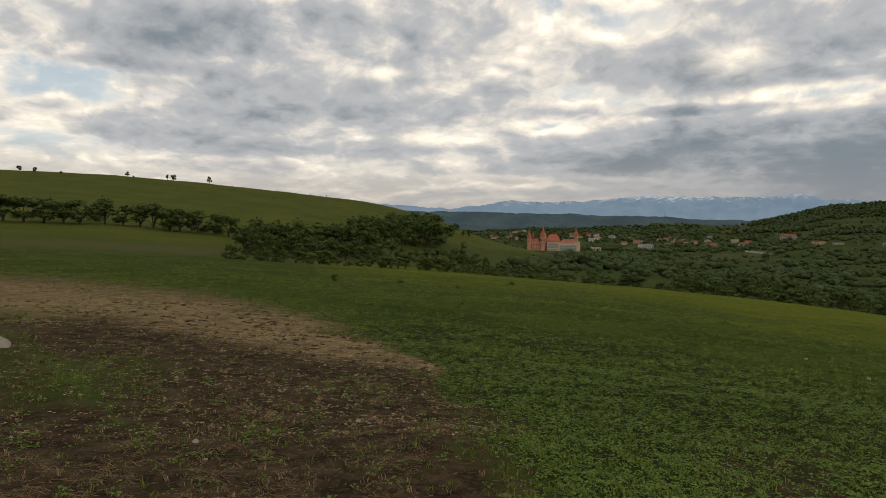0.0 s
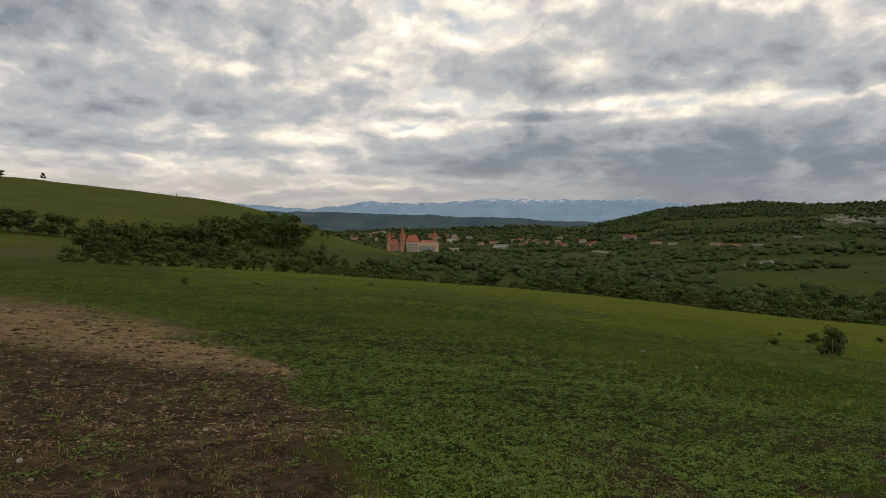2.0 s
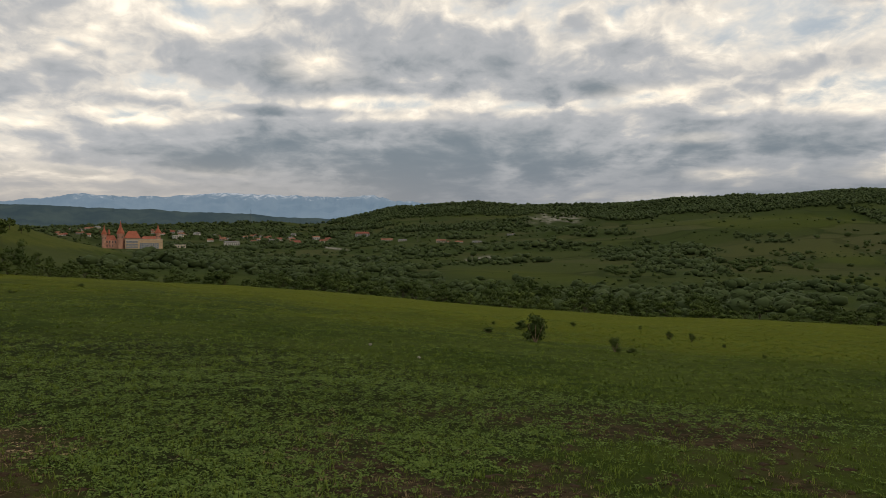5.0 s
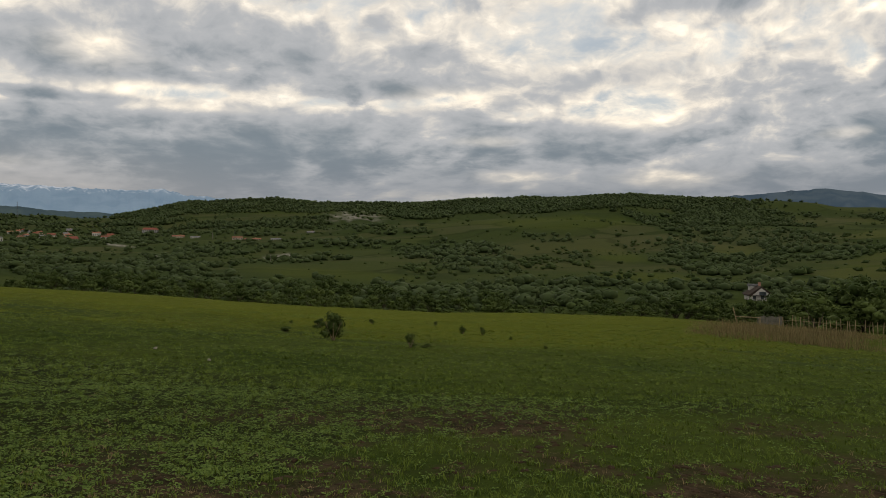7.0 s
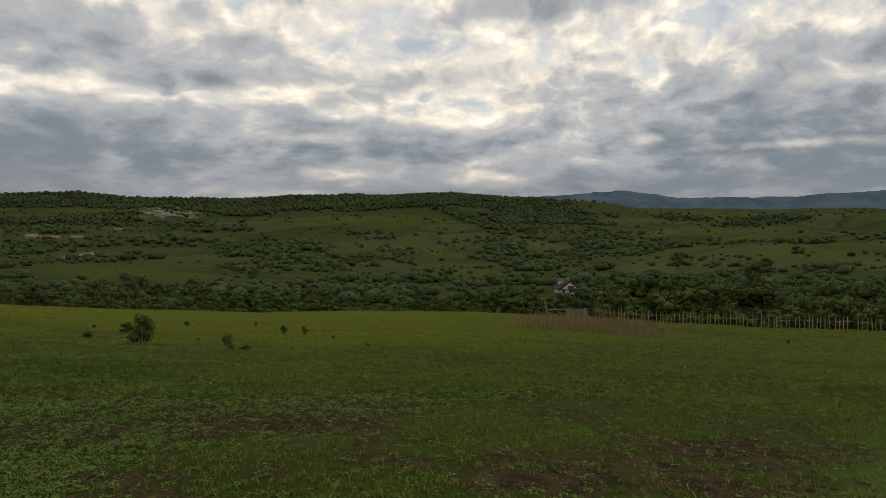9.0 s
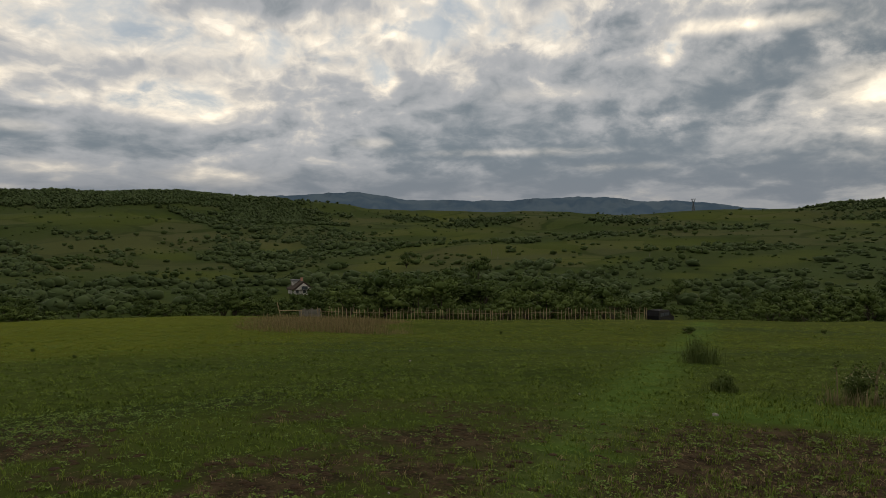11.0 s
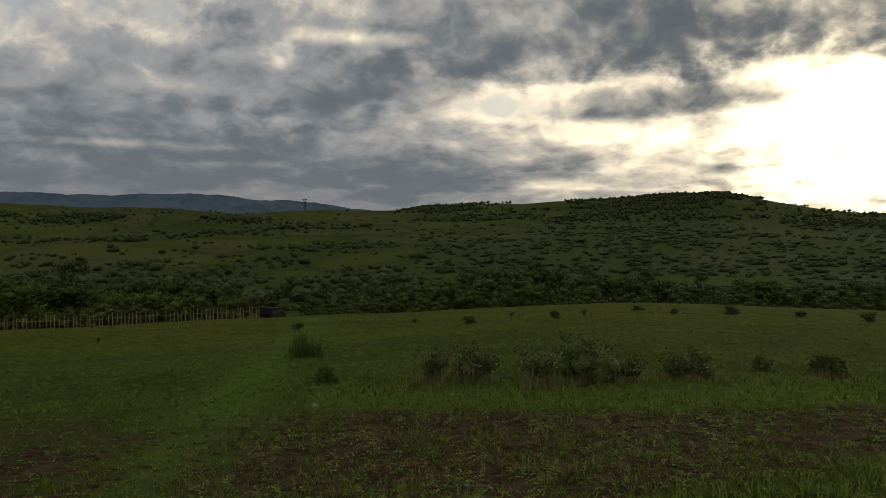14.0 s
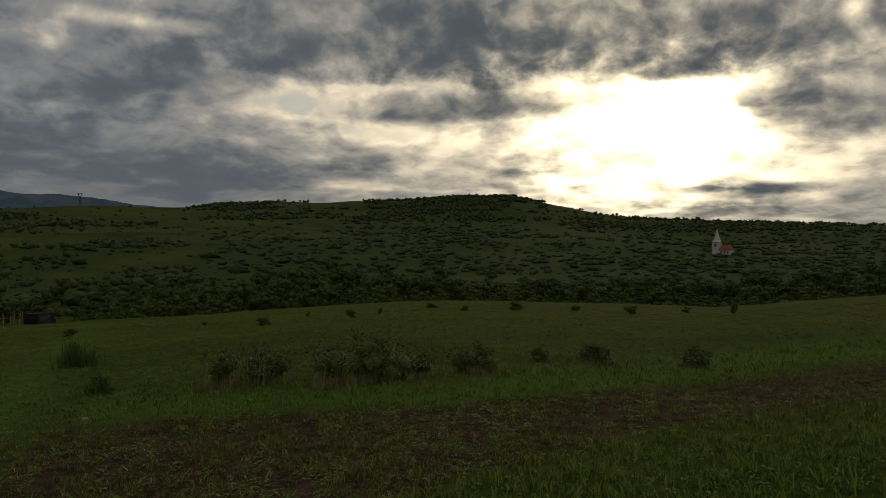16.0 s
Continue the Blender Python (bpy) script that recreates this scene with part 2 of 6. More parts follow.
EDGE_R = ring("31:90 0:100 -20:110 -46:110 -66:95 -75:82 -96:82 -106:88 -157:80")
EDGE = ring("31:-0.2 24:-0.4 18:-0.6 12:-1 6:-1.4 0:-1.75 -6:-2.1 -12:-2.6 -20:-3.2 -28:-3.95 -36:-4.7 -46:-5.25 -56:-5.25 -66:-5.4 -76:-5.9 -86:-5.9 -96:-5.8 -106:-5.6 -116:-5.05 -126:-4.5 -136:-4.6 -146:-4.7 -157:-3.3")
RINGS = [
    (200, ring("31:2.4 24:2.3 18:2 12:1.3 6:.4 0:-.8 -6:-2.2 -12:-3.2 -20:-3.8 -28:-4.2 -36:-4.6 -56:-4.7 -76:-5 -96:-4.7 -116:-4.3 -136:-4 -146:-3.8 -157:-3")),
    (350, ring("31:5.3 24:5.35 18:5.1 12:4.65 6:3.95 3:3.3 0:2.35 -2.7:1.2 -4.6:.6 -6.6:.1 -8.2:-.25 -12:-1.2 -20:-2.3 -28:-2.6 -36:-2.8 -56:-2.6 -76:-2.6 -116:-2.6 -136:-2.4 -157:-2")),
    (650, ring("31:3.5 18:3 6:1.5 0:.2 -6:-.3 -12:-.5 -20:-.7 -28:-.8 -36:-.8 -46:-.6 -56:-.3 -66:-.5 -76:-.6 -86:-.2 -106:-.3 -126:-.2 -136:-.4 -146:-.8 -157:-.8")),
    (1100, ring("31:1.5 0:.6 -12:.4 -20:.5 -28:.8 -36:1.2 -46:1.5 -56:1.9 -66:1.6 -76:1 -86:1.2 -106:1.3 -116:1.5 -126:1.6 -136:1 -146:.4 -157:.3")),
    (1800, ring("31:1.4 0:1.4 -12:1.6 -20:1.8 -22.5:1.85 -24.2:2.3 -27.7:3.3 -34:3.45 -45:3.15 -49:3.45 -55:3.55 -61:3.85 -65.5:3.5 -70:3.3 -75:2.7 -82:2.3 -96:2.1 -104:2.4 -109:2.7 -115:2.8 -120:3 -124:3.3 -131:3.5 -133.5:3.2 -138:2.15 -141.5:1.8 -147:1.55 -157:1.2")),
    (2400, ring("31:1 -20:1.2 -28:2 -60:2.2 -96:1.2 -131:2 -157:.6")),
    (4900, ring("31:.8 -157:.8")),
]


def around(az, curve):
    """Reads a ring at bearings in degrees, closing it smoothly behind the viewer."""
    return np.interp(az, curve[0], curve[1], period=360)


def lie(x, y):
    r = np.maximum(np.hypot(x, y), 0.01)
    az = np.degrees(np.arctan2(-x, y))
    r1, e1 = around(az, EDGE_R), around(az, EDGE)
    slope = np.tan(np.radians(e1)) + EYE / r1
    knots_r = [r1, r1 * 1.25] + [np.full_like(r, k) for k, _ in RINGS]
    dip = np.where(az > 0, 0.0, np.clip(-az / 10, 0, 1) * 0.5)
    knots_e = [e1, e1 + np.where(az > 0, 0.3, 0) - dip] + [around(az, c) for _, c in RINGS]
    lr = np.log(r)
    e = knots_e[0].copy()
    for i in range(len(knots_r) - 1):
        l0, l1 = np.log(knots_r[i]), np.log(knots_r[i + 1])
        f = np.clip((lr - l0) / (l1 - l0), 0, 1)
        e = np.where(lr > l0, knots_e[i] + (knots_e[i + 1] - knots_e[i]) * f, e)
    return np.where(r <= r1, slope * r, EYE + r * np.tan(np.radians(e)))


def lattice(x, y, seed):
    """Smooth value noise in the plane, -1 to 1."""
    xi, yi = np.floor(x).astype(np.int64), np.floor(y).astype(np.int64)
    fx, fy = x - xi, y - yi
    fx, fy = fx * fx * (3 - 2 * fx), fy * fy * (3 - 2 * fy)

    def h(i, j):
        k = (i * 374761393 + j * 668265263 + seed * 974711) & 0xFFFFFFFF
        k = ((k ^ (k >> 13)) * 1274126177) & 0xFFFFFFFF
        return ((k ^ (k >> 16)) & 0xFFFF) / 32767.5 - 1
    return (h(xi, yi) * (1 - fx) + h(xi + 1, yi) * fx) * (1 - fy) + (h(xi, yi + 1) * (1 - fx) + h(xi + 1, yi + 1) * fx) * fy


def height(x, y):
    x, y = np.asarray(x, float), np.asarray(y, float)
    r = np.hypot(x, y)
    z = (lie(x * 0.94, y * 0.94) + lie(x, y) + lie(x * 1.06, y * 1.06)) / 3
    z = z + 0.05 * lattice(x / 1.7, y / 1.7, 1) * np.clip(r / 6, 0.3, 1) + 0.022 * lattice(x / 0.45, y / 0.45, 2)
    z = z + 0.16 * lattice(x / 9, y / 9, 3) * np.clip(r / 30, 0, 1)
    far = np.clip((r - 150) / 400, 0, 1)
    return z + far * np.clip(r / 900, 0.35, 1.2) * (3.2 * lattice(x / 85, y / 85, 4) + 7.0 * lattice(x / 260, y / 260, 5))


def spot(az, el):
    """The ground point met by a sight line from the eye at that bearing and elevation; past the first brow, the farther slope."""
    r = np.geomspace(2.5, 2300, 900)
    x, y = -r * math.sin(radians(az)), r * math.cos(radians(az))
    up = np.degrees(np.arctan2(height(x, y) - EYE, r))
    above = np.nonzero(up >= el)[0]
    i = above[0] if len(above) else int(np.argmax(up))
    return float(x[i]), float(y[i]), float(height(x[i], y[i]))


def on(az, r):
    x, y = -r * math.sin(radians(az)), r * math.cos(radians(az))
    return float(x), float(y), float(height(x, y))


# ---- materials ----
def material(name, rough=0.9, spec=0.2):
    mat = bpy.data.materials.new(name)
    mat.use_nodes = True
    nt = mat.node_tree
    b = nt.nodes["Principled BSDF"]
    b.inputs["Roughness"].default_value = rough
    b.inputs["Specular IOR Level"].default_value = spec
    return mat, nt, b


def plain(name, colour, rough=0.85, spec=0.2, scale=6.0, vary=0.25, bump=0.2, metal=0.0):
    """A surface of one colour with grain and stains at two scales, by object coordinates."""
    mat, nt, b = material(name, rough, spec)
    co = node(nt, "ShaderNodeTexCoord").outputs["Object"]
    big, fine = fbm(nt, co, scale, 4).outputs[0], fbm(nt, co, scale * 9, 4).outputs[0]
    f = m(nt, "ADD", m(nt, "MULTIPLY", big, 0.6), m(nt, "MULTIPLY", fine, 0.4))
    lo, hi = [c * (1 - vary) for c in colour], [min(1, c * (1 + vary)) for c in colour]
    nt.links.new(mix(nt, step(nt, f, 0.3, 0.7), lo, hi), b.inputs["Base Color"])
    bn = node(nt, "ShaderNodeBump", {"Strength": bump, "Distance": 0.02, "Height": fine})
    nt.links.new(bn.outputs[0], b.inputs["Normal"])
    b.inputs["Metallic"].default_value = metal
    return mat


def leafy(name, dark, pale, rough=0.7):
    """Foliage: each leaf and each plant its own shade."""
    mat, nt, b = material(name, rough, 0.04)
    isl = node(nt, "ShaderNodeNewGeometry").outputs["Random Per Island"]
    ob = node(nt, "ShaderNodeObjectInfo").outputs["Random"]
    co = node(nt, "ShaderNodeTexCoord").outputs["Object"]
    patch = fbm(nt, co, 0.02, 3).outputs[0]
    f = m(nt, "ADD", m(nt, "MULTIPLY", isl, 0.6), m(nt, "ADD", m(nt, "MULTIPLY", ob, 0.2), m(nt, "MULTIPLY", m(nt, "SUBTRACT", patch, 0.4), 0.9)), clamp=True)
    nt.links.new(mix(nt, f, dark, pale), b.inputs["Base Color"])
    return mat


def ground_material():
    mat, nt, b = material("field_and_hill_turf", 1.0, 0.02)
    co = node(nt, "ShaderNodeTexCoord").outputs["Object"]

    def attr(name):
        return node(nt, "ShaderNodeAttribute", name=name).outputs["Fac"]
    n_far = fbm(nt, co, 0.012, 6, 0.6).outputs[0]
    n_mid = fbm(nt, co, 0.25, 6, 0.6).outputs[0]
    n_near = fbm(nt, co, 3.0, 6, 0.65).outputs[0]
    n_fine = fbm(nt, co, 22.0, 4, 0.7).outputs[0]
    speck = m(nt, "ADD", m(nt, "MULTIPLY", n_near, 0.5), m(nt, "MULTIPLY", n_fine, 0.5))
    grass = mix(nt, step(nt, n_mid, 0.35, 0.65), (0.032, 0.051, 0.008), (0.056, 0.076, 0.013))
    grass = mix(nt, m(nt, "MULTIPLY", step(nt, n_far, 0.4, 0.62), m(nt, "ADD", 0.25, m(nt, "MULTIPLY", attr("olive"), 0.5))), grass, (0.060, 0.068, 0.014))
    mottle = fbm(nt, co, 0.07, 5, 0.62).outputs[0]
    grass = mix(nt, m(nt, "MULTIPLY", m(nt, "MULTIPLY", step(nt, mottle, 0.46, 0.62), attr("olive")), 0.7), grass, (0.022, 0.036, 0.009))
    olive = mix(nt, n_mid, (0.046, 0.062, 0.018), (0.070, 0.084, 0.028))
    grass = mix(nt, m(nt, "MULTIPLY", attr("olive"), step(nt, n_far, 0.36, 0.6)), grass, olive)
    grass = mix(nt, m(nt, "MULTIPLY", attr("hill"), 0.8), grass, mix(nt, step(nt, m(nt, "ADD", m(nt, "MULTIPLY", n_mid, 0.4), m(nt, "MULTIPLY", mottle, 0.6)), 0.36, 0.64), (0.100, 0.108, 0.020), (0.060, 0.078, 0.013)))
    # the far slopes are a patchwork of small fields and leys with weedy margins
    plot = vm(nt, "ADD", vm(nt, "MULTIPLY", co, (0.0062, 0.0105, 0.0)), scaled(nt, fbm(nt, co, 0.01, 3).outputs["Color"], 0.5))
    cells = node(nt, "ShaderNodeTexVoronoi", {"Vector": plot, "Scale": 1.0})
    tint = node(nt, "ShaderNodeSeparateColor", (cells.outputs["Color"],)).outputs
    margin = node(nt, "ShaderNodeTexVoronoi", {"Vector": plot, "Scale": 1.0})
    margin.feature = "DISTANCE_TO_EDGE"
    ley = mix(nt, tint[0], (0.026, 0.043, 0.012), (0.066, 0.078, 0.024))
    ley = mix(nt, m(nt, "MULTIPLY", step(nt, tint[1], 0.75, 0.8), 0.6), ley, (0.088, 0.082, 0.042))
    ley = mix(nt, step(nt, margin.outputs["Distance"], 0.045, 0.015), ley, (0.020, 0.033, 0.010))
    grass = mix(nt, m(nt, "MULTIPLY", attr("plots"), 0.62), grass, ley)
    grass = mix(nt, m(nt, "MULTIPLY", step(nt, speck, 0.42, 0.62), 0.6), grass, (0.018, 0.028, 0.006))
    meadow = mix(nt, n_mid, (0.062, 0.084, 0.008), (0.104, 0.112, 0.011))
    crop = mix(nt, step(nt, speck, 0.38, 0.60), (0.030, 0.047, 0.010), (0.017, 0.018, 0.008))
    lush = mix(nt, step(nt, n_near, 0.3, 0.7), (0.045, 0.085, 0.014), (0.075, 0.125, 0.022))
    soil = mix(nt, step(nt, n_near, 0.38, 0.64), (0.022, 0.016, 0.010), (0.062, 0.045, 0.026))
    soil = mix(nt, m(nt, "MULTIPLY", step(nt, n_fine, 0.52, 0.7), 0.55), soil, (0.125, 0.092, 0.048))
    straw = mix(nt, step(nt, speck, 0.36, 0.62), (0.085, 0.060, 0.032), (0.27, 0.20, 0.105))
    tilth = mix(nt, n_mid, (0.058, 0.060, 0.022), (0.085, 0.078, 0.036))
    scrub = mix(nt, n_mid, (0.030, 0.046, 0.013), (0.044, 0.062, 0.018))
    chalk = mix(nt, step(nt, n_mid, 0.35, 0.65), (0.10, 0.095, 0.075), (0.36, 0.34, 0.30))
    c = grass
    for name, col in (("meadow", meadow), ("crop", crop), ("lush", lush), ("scrub", scrub), ("tilth", tilth), ("soil", soil), ("straw", straw), ("chalk", chalk)):
        c = mix(nt, attr(name), c, col)
    nt.links.new(c, b.inputs["Base Color"])
    bn = node(nt, "ShaderNodeBump", {"Strength": 0.8, "Distance": 0.05, "Height": speck})
    nt.links.new(bn.outputs[0], b.inputs["Normal"])
    return mat


def ramp(v, lo, hi):
    f = np.clip((v - lo) / (hi - lo), 0, 1)
    return f * f * (3 - 2 * f)


PLOUGH_FAR = ring("31:-1.9 24:-2.6 16:-3.7 8:-5.7 4:-7 1:-8.7 -1:-11 -7:-14 -9.5:-16 -13:-20 -16:-24 -60:-40 -150:-40 60:-1.5")
STRAW_NEAR = ring("31:-4.6 24:-5 16:-6.6 8:-8.4 4:-8.6 1:-9.2 -2:-10 60:-4 -150:-10")
BED_FAR = ring("-92:-22 -95:-15.5 -98:-12.7 -109:-12.6 -126:-12.4 -143:-10.4 -157:-7.5 -170:-5.5 -60:-40 60:-40")
BED_NEAR = ring("-90:-21 -98:-19.5 -120:-19.2 -131:-16.3 -143:-13.2 -157:-10 -170:-8 60:-40")
MEADOW_NEAR = ring("-10:-3.2 -20:-4.6 -32:-6.3 -40:-7.3 -50:-7.9 -62:-8.3 -72:-8.2 -90:-8.2 -110:-7.6 -157:-5.4 30:0 60:0 150:0")
CROP_NEAR = ring("8:-8 1:-12 -8:-18 -20:-22 -40:-15 -60:-13 -75:-11 -84:-9.5 60:-8")
CROP_FAR = ring("10:-5.2 0:-5.2 -10:-6.2 -20:-7.4 -30:-9.2 -42:-10.8 -60:-11.4 -75:-10 -84:-9 60:-8")


def covers(x, y, z):
    """How much of each kind of cover the ground carries at a place."""
    r = np.hypot(x, y)
    az = np.degrees(np.arctan2(-x, y))
    el = np.degrees(np.arctan2(z - EYE, r))
    n1, n2, n3 = lattice(x / 1.3, y / 1.3, 11), lattice(x / 0.5, y / 0.5, 12), lattice(x / 4.5, y / 4.5, 13)
    w = 0.9 * n1 + 0.6 * n2
    near = r < 75
    front = (az > -175) & (az < 60)
    pl = ramp(around(az, PLOUGH_FAR) - el + (0.35 * w + 0.35 * n3) * (0.5 + np.clip(-el - 4, 0, 20) / 1.8), -0.6 - 0.12 * np.clip(-el - 8, 0, 10), 0.9 + 0.25 * np.clip(-el - 8, 0, 10)) * near * front
    st = pl * ramp(el + 0.25 * w - around(az, STRAW_NEAR), -0.6, 0.8) * (az > -8)
    bed = ramp(around(az, BED_FAR) - el + 0.25 * w, -0.2, 0.5) * ramp(el - around(az, BED_NEAR) + 0.3 * w, -0.3, 0.8) * (az < -90) * (az > -179) * near
    patch = ramp(0.9 * n3 + 0.7 * n1 + 0.5 * n2, -0.8, -0.05) * ramp(-el, 11.0, 14.0) * ramp(-az, 16, 30) * ramp(az, -100, -94) * near
    crop = ramp(el + 0.4 * w - around(az, CROP_NEAR), -0.5, 1.5) * ramp(around(az, CROP_FAR) - el + 0.4 * n3, -0.3, 1.0) * (az < 14) * (az > -88) * near
    field = around(az, EDGE_R)
    mead = ramp(el - around(az, MEADOW_NEAR) + 0.5 * n3 + 0.2 * n1, -0.7, 1.1) * (r < field * 1.12) * (az < 10) * (az > -175)
    mead = mead * np.interp(az, [-80, -58], [0.3, 1.0])
    mead = np.maximum(mead, 0.28 * ramp(spread_over(PASTURES, az, el) + 0.15 * lattice(x / 25, y / 25, 43), 0.25, 0.7) * (r > 150))
    lane_az = np.interp(-el, [5.6, 6.5, 8, 10, 13, 17, 20, 25], [-100.5, -100, -98.5, -96, -93, -88.5, -86, -84])
    lush = np.exp(-((az - lane_az) / np.interp(-el, [5.6, 8, 13, 20], [0.8, 1.6, 4, 6])) ** 2) * (az < -60) * (az > -130) * near * 0.9
    lush = np.maximum(lush, ramp(el - around(az, BED_FAR), 0.0, 0.4) * ramp(around(az, BED_FAR) + 2.2 - el, -0.3, 1.2) * (az < -100) * (az > -179) * near * 0.8)
    streak = np.exp(-((az - np.interp(-el, [4.5, 5.5, 8, 12, 14], [31.5, 29.8, 26.6, 22.4, 20.5])) / 0.9) ** 2) * ramp(-el, 4.6, 5.6) * ramp(13.5 + el, 0, 2) * (az > 15) * (az < 40) * near
    lush = np.maximum(lush, 0.45 * streak)
    strip = np.exp(-((el - np.interp(az, [0, 8, 18, 31, 60], [-1.0, -0.75, -0.2, 0.35, 0.8])) / 0.35) ** 2) * (az > 2) * (az < 70) * (r < 260)
    far_t = ramp(lattice(x / 130, y / 90, 21) + 0.3 * lattice(x / 30, y / 30, 22), 0.35, 0.5) * (r > 420) * (r < 1500)
    scrub = woods(az, el, r, x, y)
    brow = np.exp(-((el - around(az, MEADOW_NEAR) + 0.1 * n3) / 0.13) ** 2) * ramp(lattice(x / 7, y / 7, 14), -0.3, 0.3) * (az < -8) * (az > -110)
    brow = np.maximum(brow, np.exp(-((el + 6.15 + 0.01 * (az + 112)) / 0.12) ** 2) * (az < -99) * (az > -124))
    # furrow shadows painted as thin dark lines, in the same colour as scrub
    for line, tilt, a0, a1 in ((-9.0, 0.012, -52, -86), (-7.55, 0.006, -60, -98), (-10.3, 0.02, -70, -92), (-8.2, -0.015, -20, -44)):
        brow = np.maximum(brow, np.exp(-((el - line - tilt * (az - a0) + 0.12 * lattice(x / 3, y / 3, 15)) / 0.09) ** 2) * ramp(lattice(x / 5, y / 5, 16 - int(line)), -0.35, 0.2) * ramp(-az, -a0, 3 - a0) * ramp(az, a1, a1 + 3))
    scrub = np.maximum(scrub, 0.8 * brow * near)
    qu = np.exp(-((az + 40) / 1.9) ** 4 - ((el - 2.15) / 0.40) ** 4) * ramp(lattice(x / 9, y / 14, 31) + 0.5 * lattice(x / 4, y / 4, 32), -0.25, 0.35) * (r > 800)
    track = np.exp(-((el + 0.95 + 0.12 * (az + 34)) / 0.10) ** 2) * ramp(az, -35.3, -35.0) * ramp(-az, 33.1, 33.3) * (r > 200)
    track = np.maximum(track, np.exp(-((el + 0.12 - 0.12 * (az + 23)) / 0.06) ** 2) * ramp(az, -24, -23.8) * ramp(-az, 22.1, 22.3) * (r > 300))
    qu = np.maximum(qu, track)
    return {"soil": np.maximum(np.maximum(pl, bed) * ramp(0.75 - n3 * 0.5 + 0.4 * n1, 0.0, 0.6), 0.95 * patch) * (1 - lush * 0.7), "straw": st * 0.85, "crop": crop * (1 - pl), "meadow": mead, "lush": lush,
            "tilth": np.maximum(strip * 0.7, far_t * 0.3), "scrub": scrub, "chalk": qu, "olive": ramp(r, 110, 220) * np.where(az > -12, 1.0, 0.3), "plots": ramp(r, 240, 420) * np.where(az > -9, ramp(r, 480, 560), 1.0), "hill": ramp(r, 90, 150) * ramp(520 - r, 0, 60) * ramp(az, -10, -7) * (el > 0.4 - 0.1 * np.abs(az)) * np.where(az < 70, 1.0, 0.0)}


# woods on the far slopes: bearing, elevation, half widths, all in degrees, and slant
WOODS, PASTURES = [], []


def wood(az, el, wide, tall, slant=0.0):
    WOODS.append((az, el, wide, tall, slant))


def pasture(az, el, wide, tall, slant=0.0):
    PASTURES.append((az, el, wide, tall, slant))


wood(-25.5, 2.0, 2.2, 0.7)
wood(-17.3, 1.15, 2.6, 0.5)
wood(-12, 1.2, 3.5, 0.35)
wood(-22, 0.1, 6, 0.3)
wood(-24, -2.2, 8, 0.8)
wood(-20, -0.9, 5, 0.25)
wood(-20, 0.7, 12, 0.3)
wood(-5, 1.1, 4, 0.3)
wood(-13, -1.3, 9, 0.75)
wood(-9, 0.2, 4, 0.2)
wood(-16, 1.4, 4, 0.5)
wood(-8, 1.6, 5, 0.25)
wood(-38, 0.0, 7, 0.3)
wood(-34, 1.3, 8, 0.25)
wood(-44, 0.9, 3, 0.3)
wood(-29, 2.95, 4, 0.4)
wood(-146, 1.2, 10, 0.35)
wood(-152, -0.6, 10, 1.8)
wood(-32.0, 3.10, 10.0, 0.51, 0.00)
wood(-26.0, 2.39, 2.3, 0.46, 0.00)
wood(-51.3, 3.05, 8.0, 0.64, -0.05)
wood(-45.3, 2.21, 2.3, 0.32, 0.00)
wood(-60.1, 3.64, 4.2, 0.51, 0.00)
wood(-67.8, 2.13, 4.2, 1.29, 0.28)
wood(-72.3, 0.40, 3.4, 0.74, 0.10)
wood(-62.7, 1.62, 2.3, 0.32, 0.30)
wood(-48.7, -0.97, 3.4, 1.38, 0.12)
wood(-45.3, -0.52, 2.3, 0.74, 0.00)
wood(-54.8, 0.51, 2.9, 0.37, 0.12)
wood(-65.3, -0.30, 2.1, 0.55, 0.10)
wood(-64.8, -1.17, 3.1, 0.37, 0.05)
wood(-57.0, -0.86, 0.5, 0.41, 0.00)
wood(-29.1, -0.32, 6.1, 0.41, 0.00)
wood(-38.6, -0.15, 2.3, 0.28, 0.00)
wood(-26.0, -1.26, 3.1, 0.46, 0.00)
wood(-34.6, -1.37, 3.4, 0.23, -0.03)
wood(-28.0, -3.24, 6.5, 0.74, 0.00)
wood(-37.6, -2.66, 1.1, 0.55, 0.00)
wood(-45.2, -4.28, 6.5, 0.92, 0.00)
wood(-53.9, -3.92, 5.7, 1.11, 0.00)
wood(-64.4, -3.89, 4.6, 1.01, 0.00)
wood(-58.3, -2.92, 2.7, 0.32, 0.00)
wood(-75.4, -0.23, 2.3, 0.37, -0.15)
wood(-77.7, 1.87, 2.3, 0.23, 0.00)
wood(-83.4, 1.31, 3.1, 0.23, -0.05)
wood(-69.3, 0.98, 4.6, 1.84, 0.20)
wood(-74.3, -0.40, 2.7, 0.64, 0.10)
wood(-67.6, -1.51, 3.4, 0.83, 0.00)
wood(-78.5, 1.74, 2.3, 0.28, 0.05)
wood(-84.2, 1.60, 3.1, 0.23, 0.00)
wood(-79.3, -0.01, 2.7, 0.23, -0.08)
wood(-90.1, 0.23, 5.7, 0.18, -0.08)
wood(-94.5, 1.49, 2.7, 0.28, 0.00)
wood(-102.4, -0.37, 4.6, 0.41, 0.00)
wood(-100.2, 1.04, 5.7, 0.18, 0.00)
wood(-97.1, -1.81, 2.7, 0.41, 0.00)
wood(-81.7, -2.97, 6.5, 0.74, 0.00)
wood(-91.4, -3.09, 5.4, 0.74, 0.00)
wood(-87.5, -1.98, 2.3, 0.37, 0.00)
wood(-75.0, -3.65, 6.5, 1.11, 0.00)
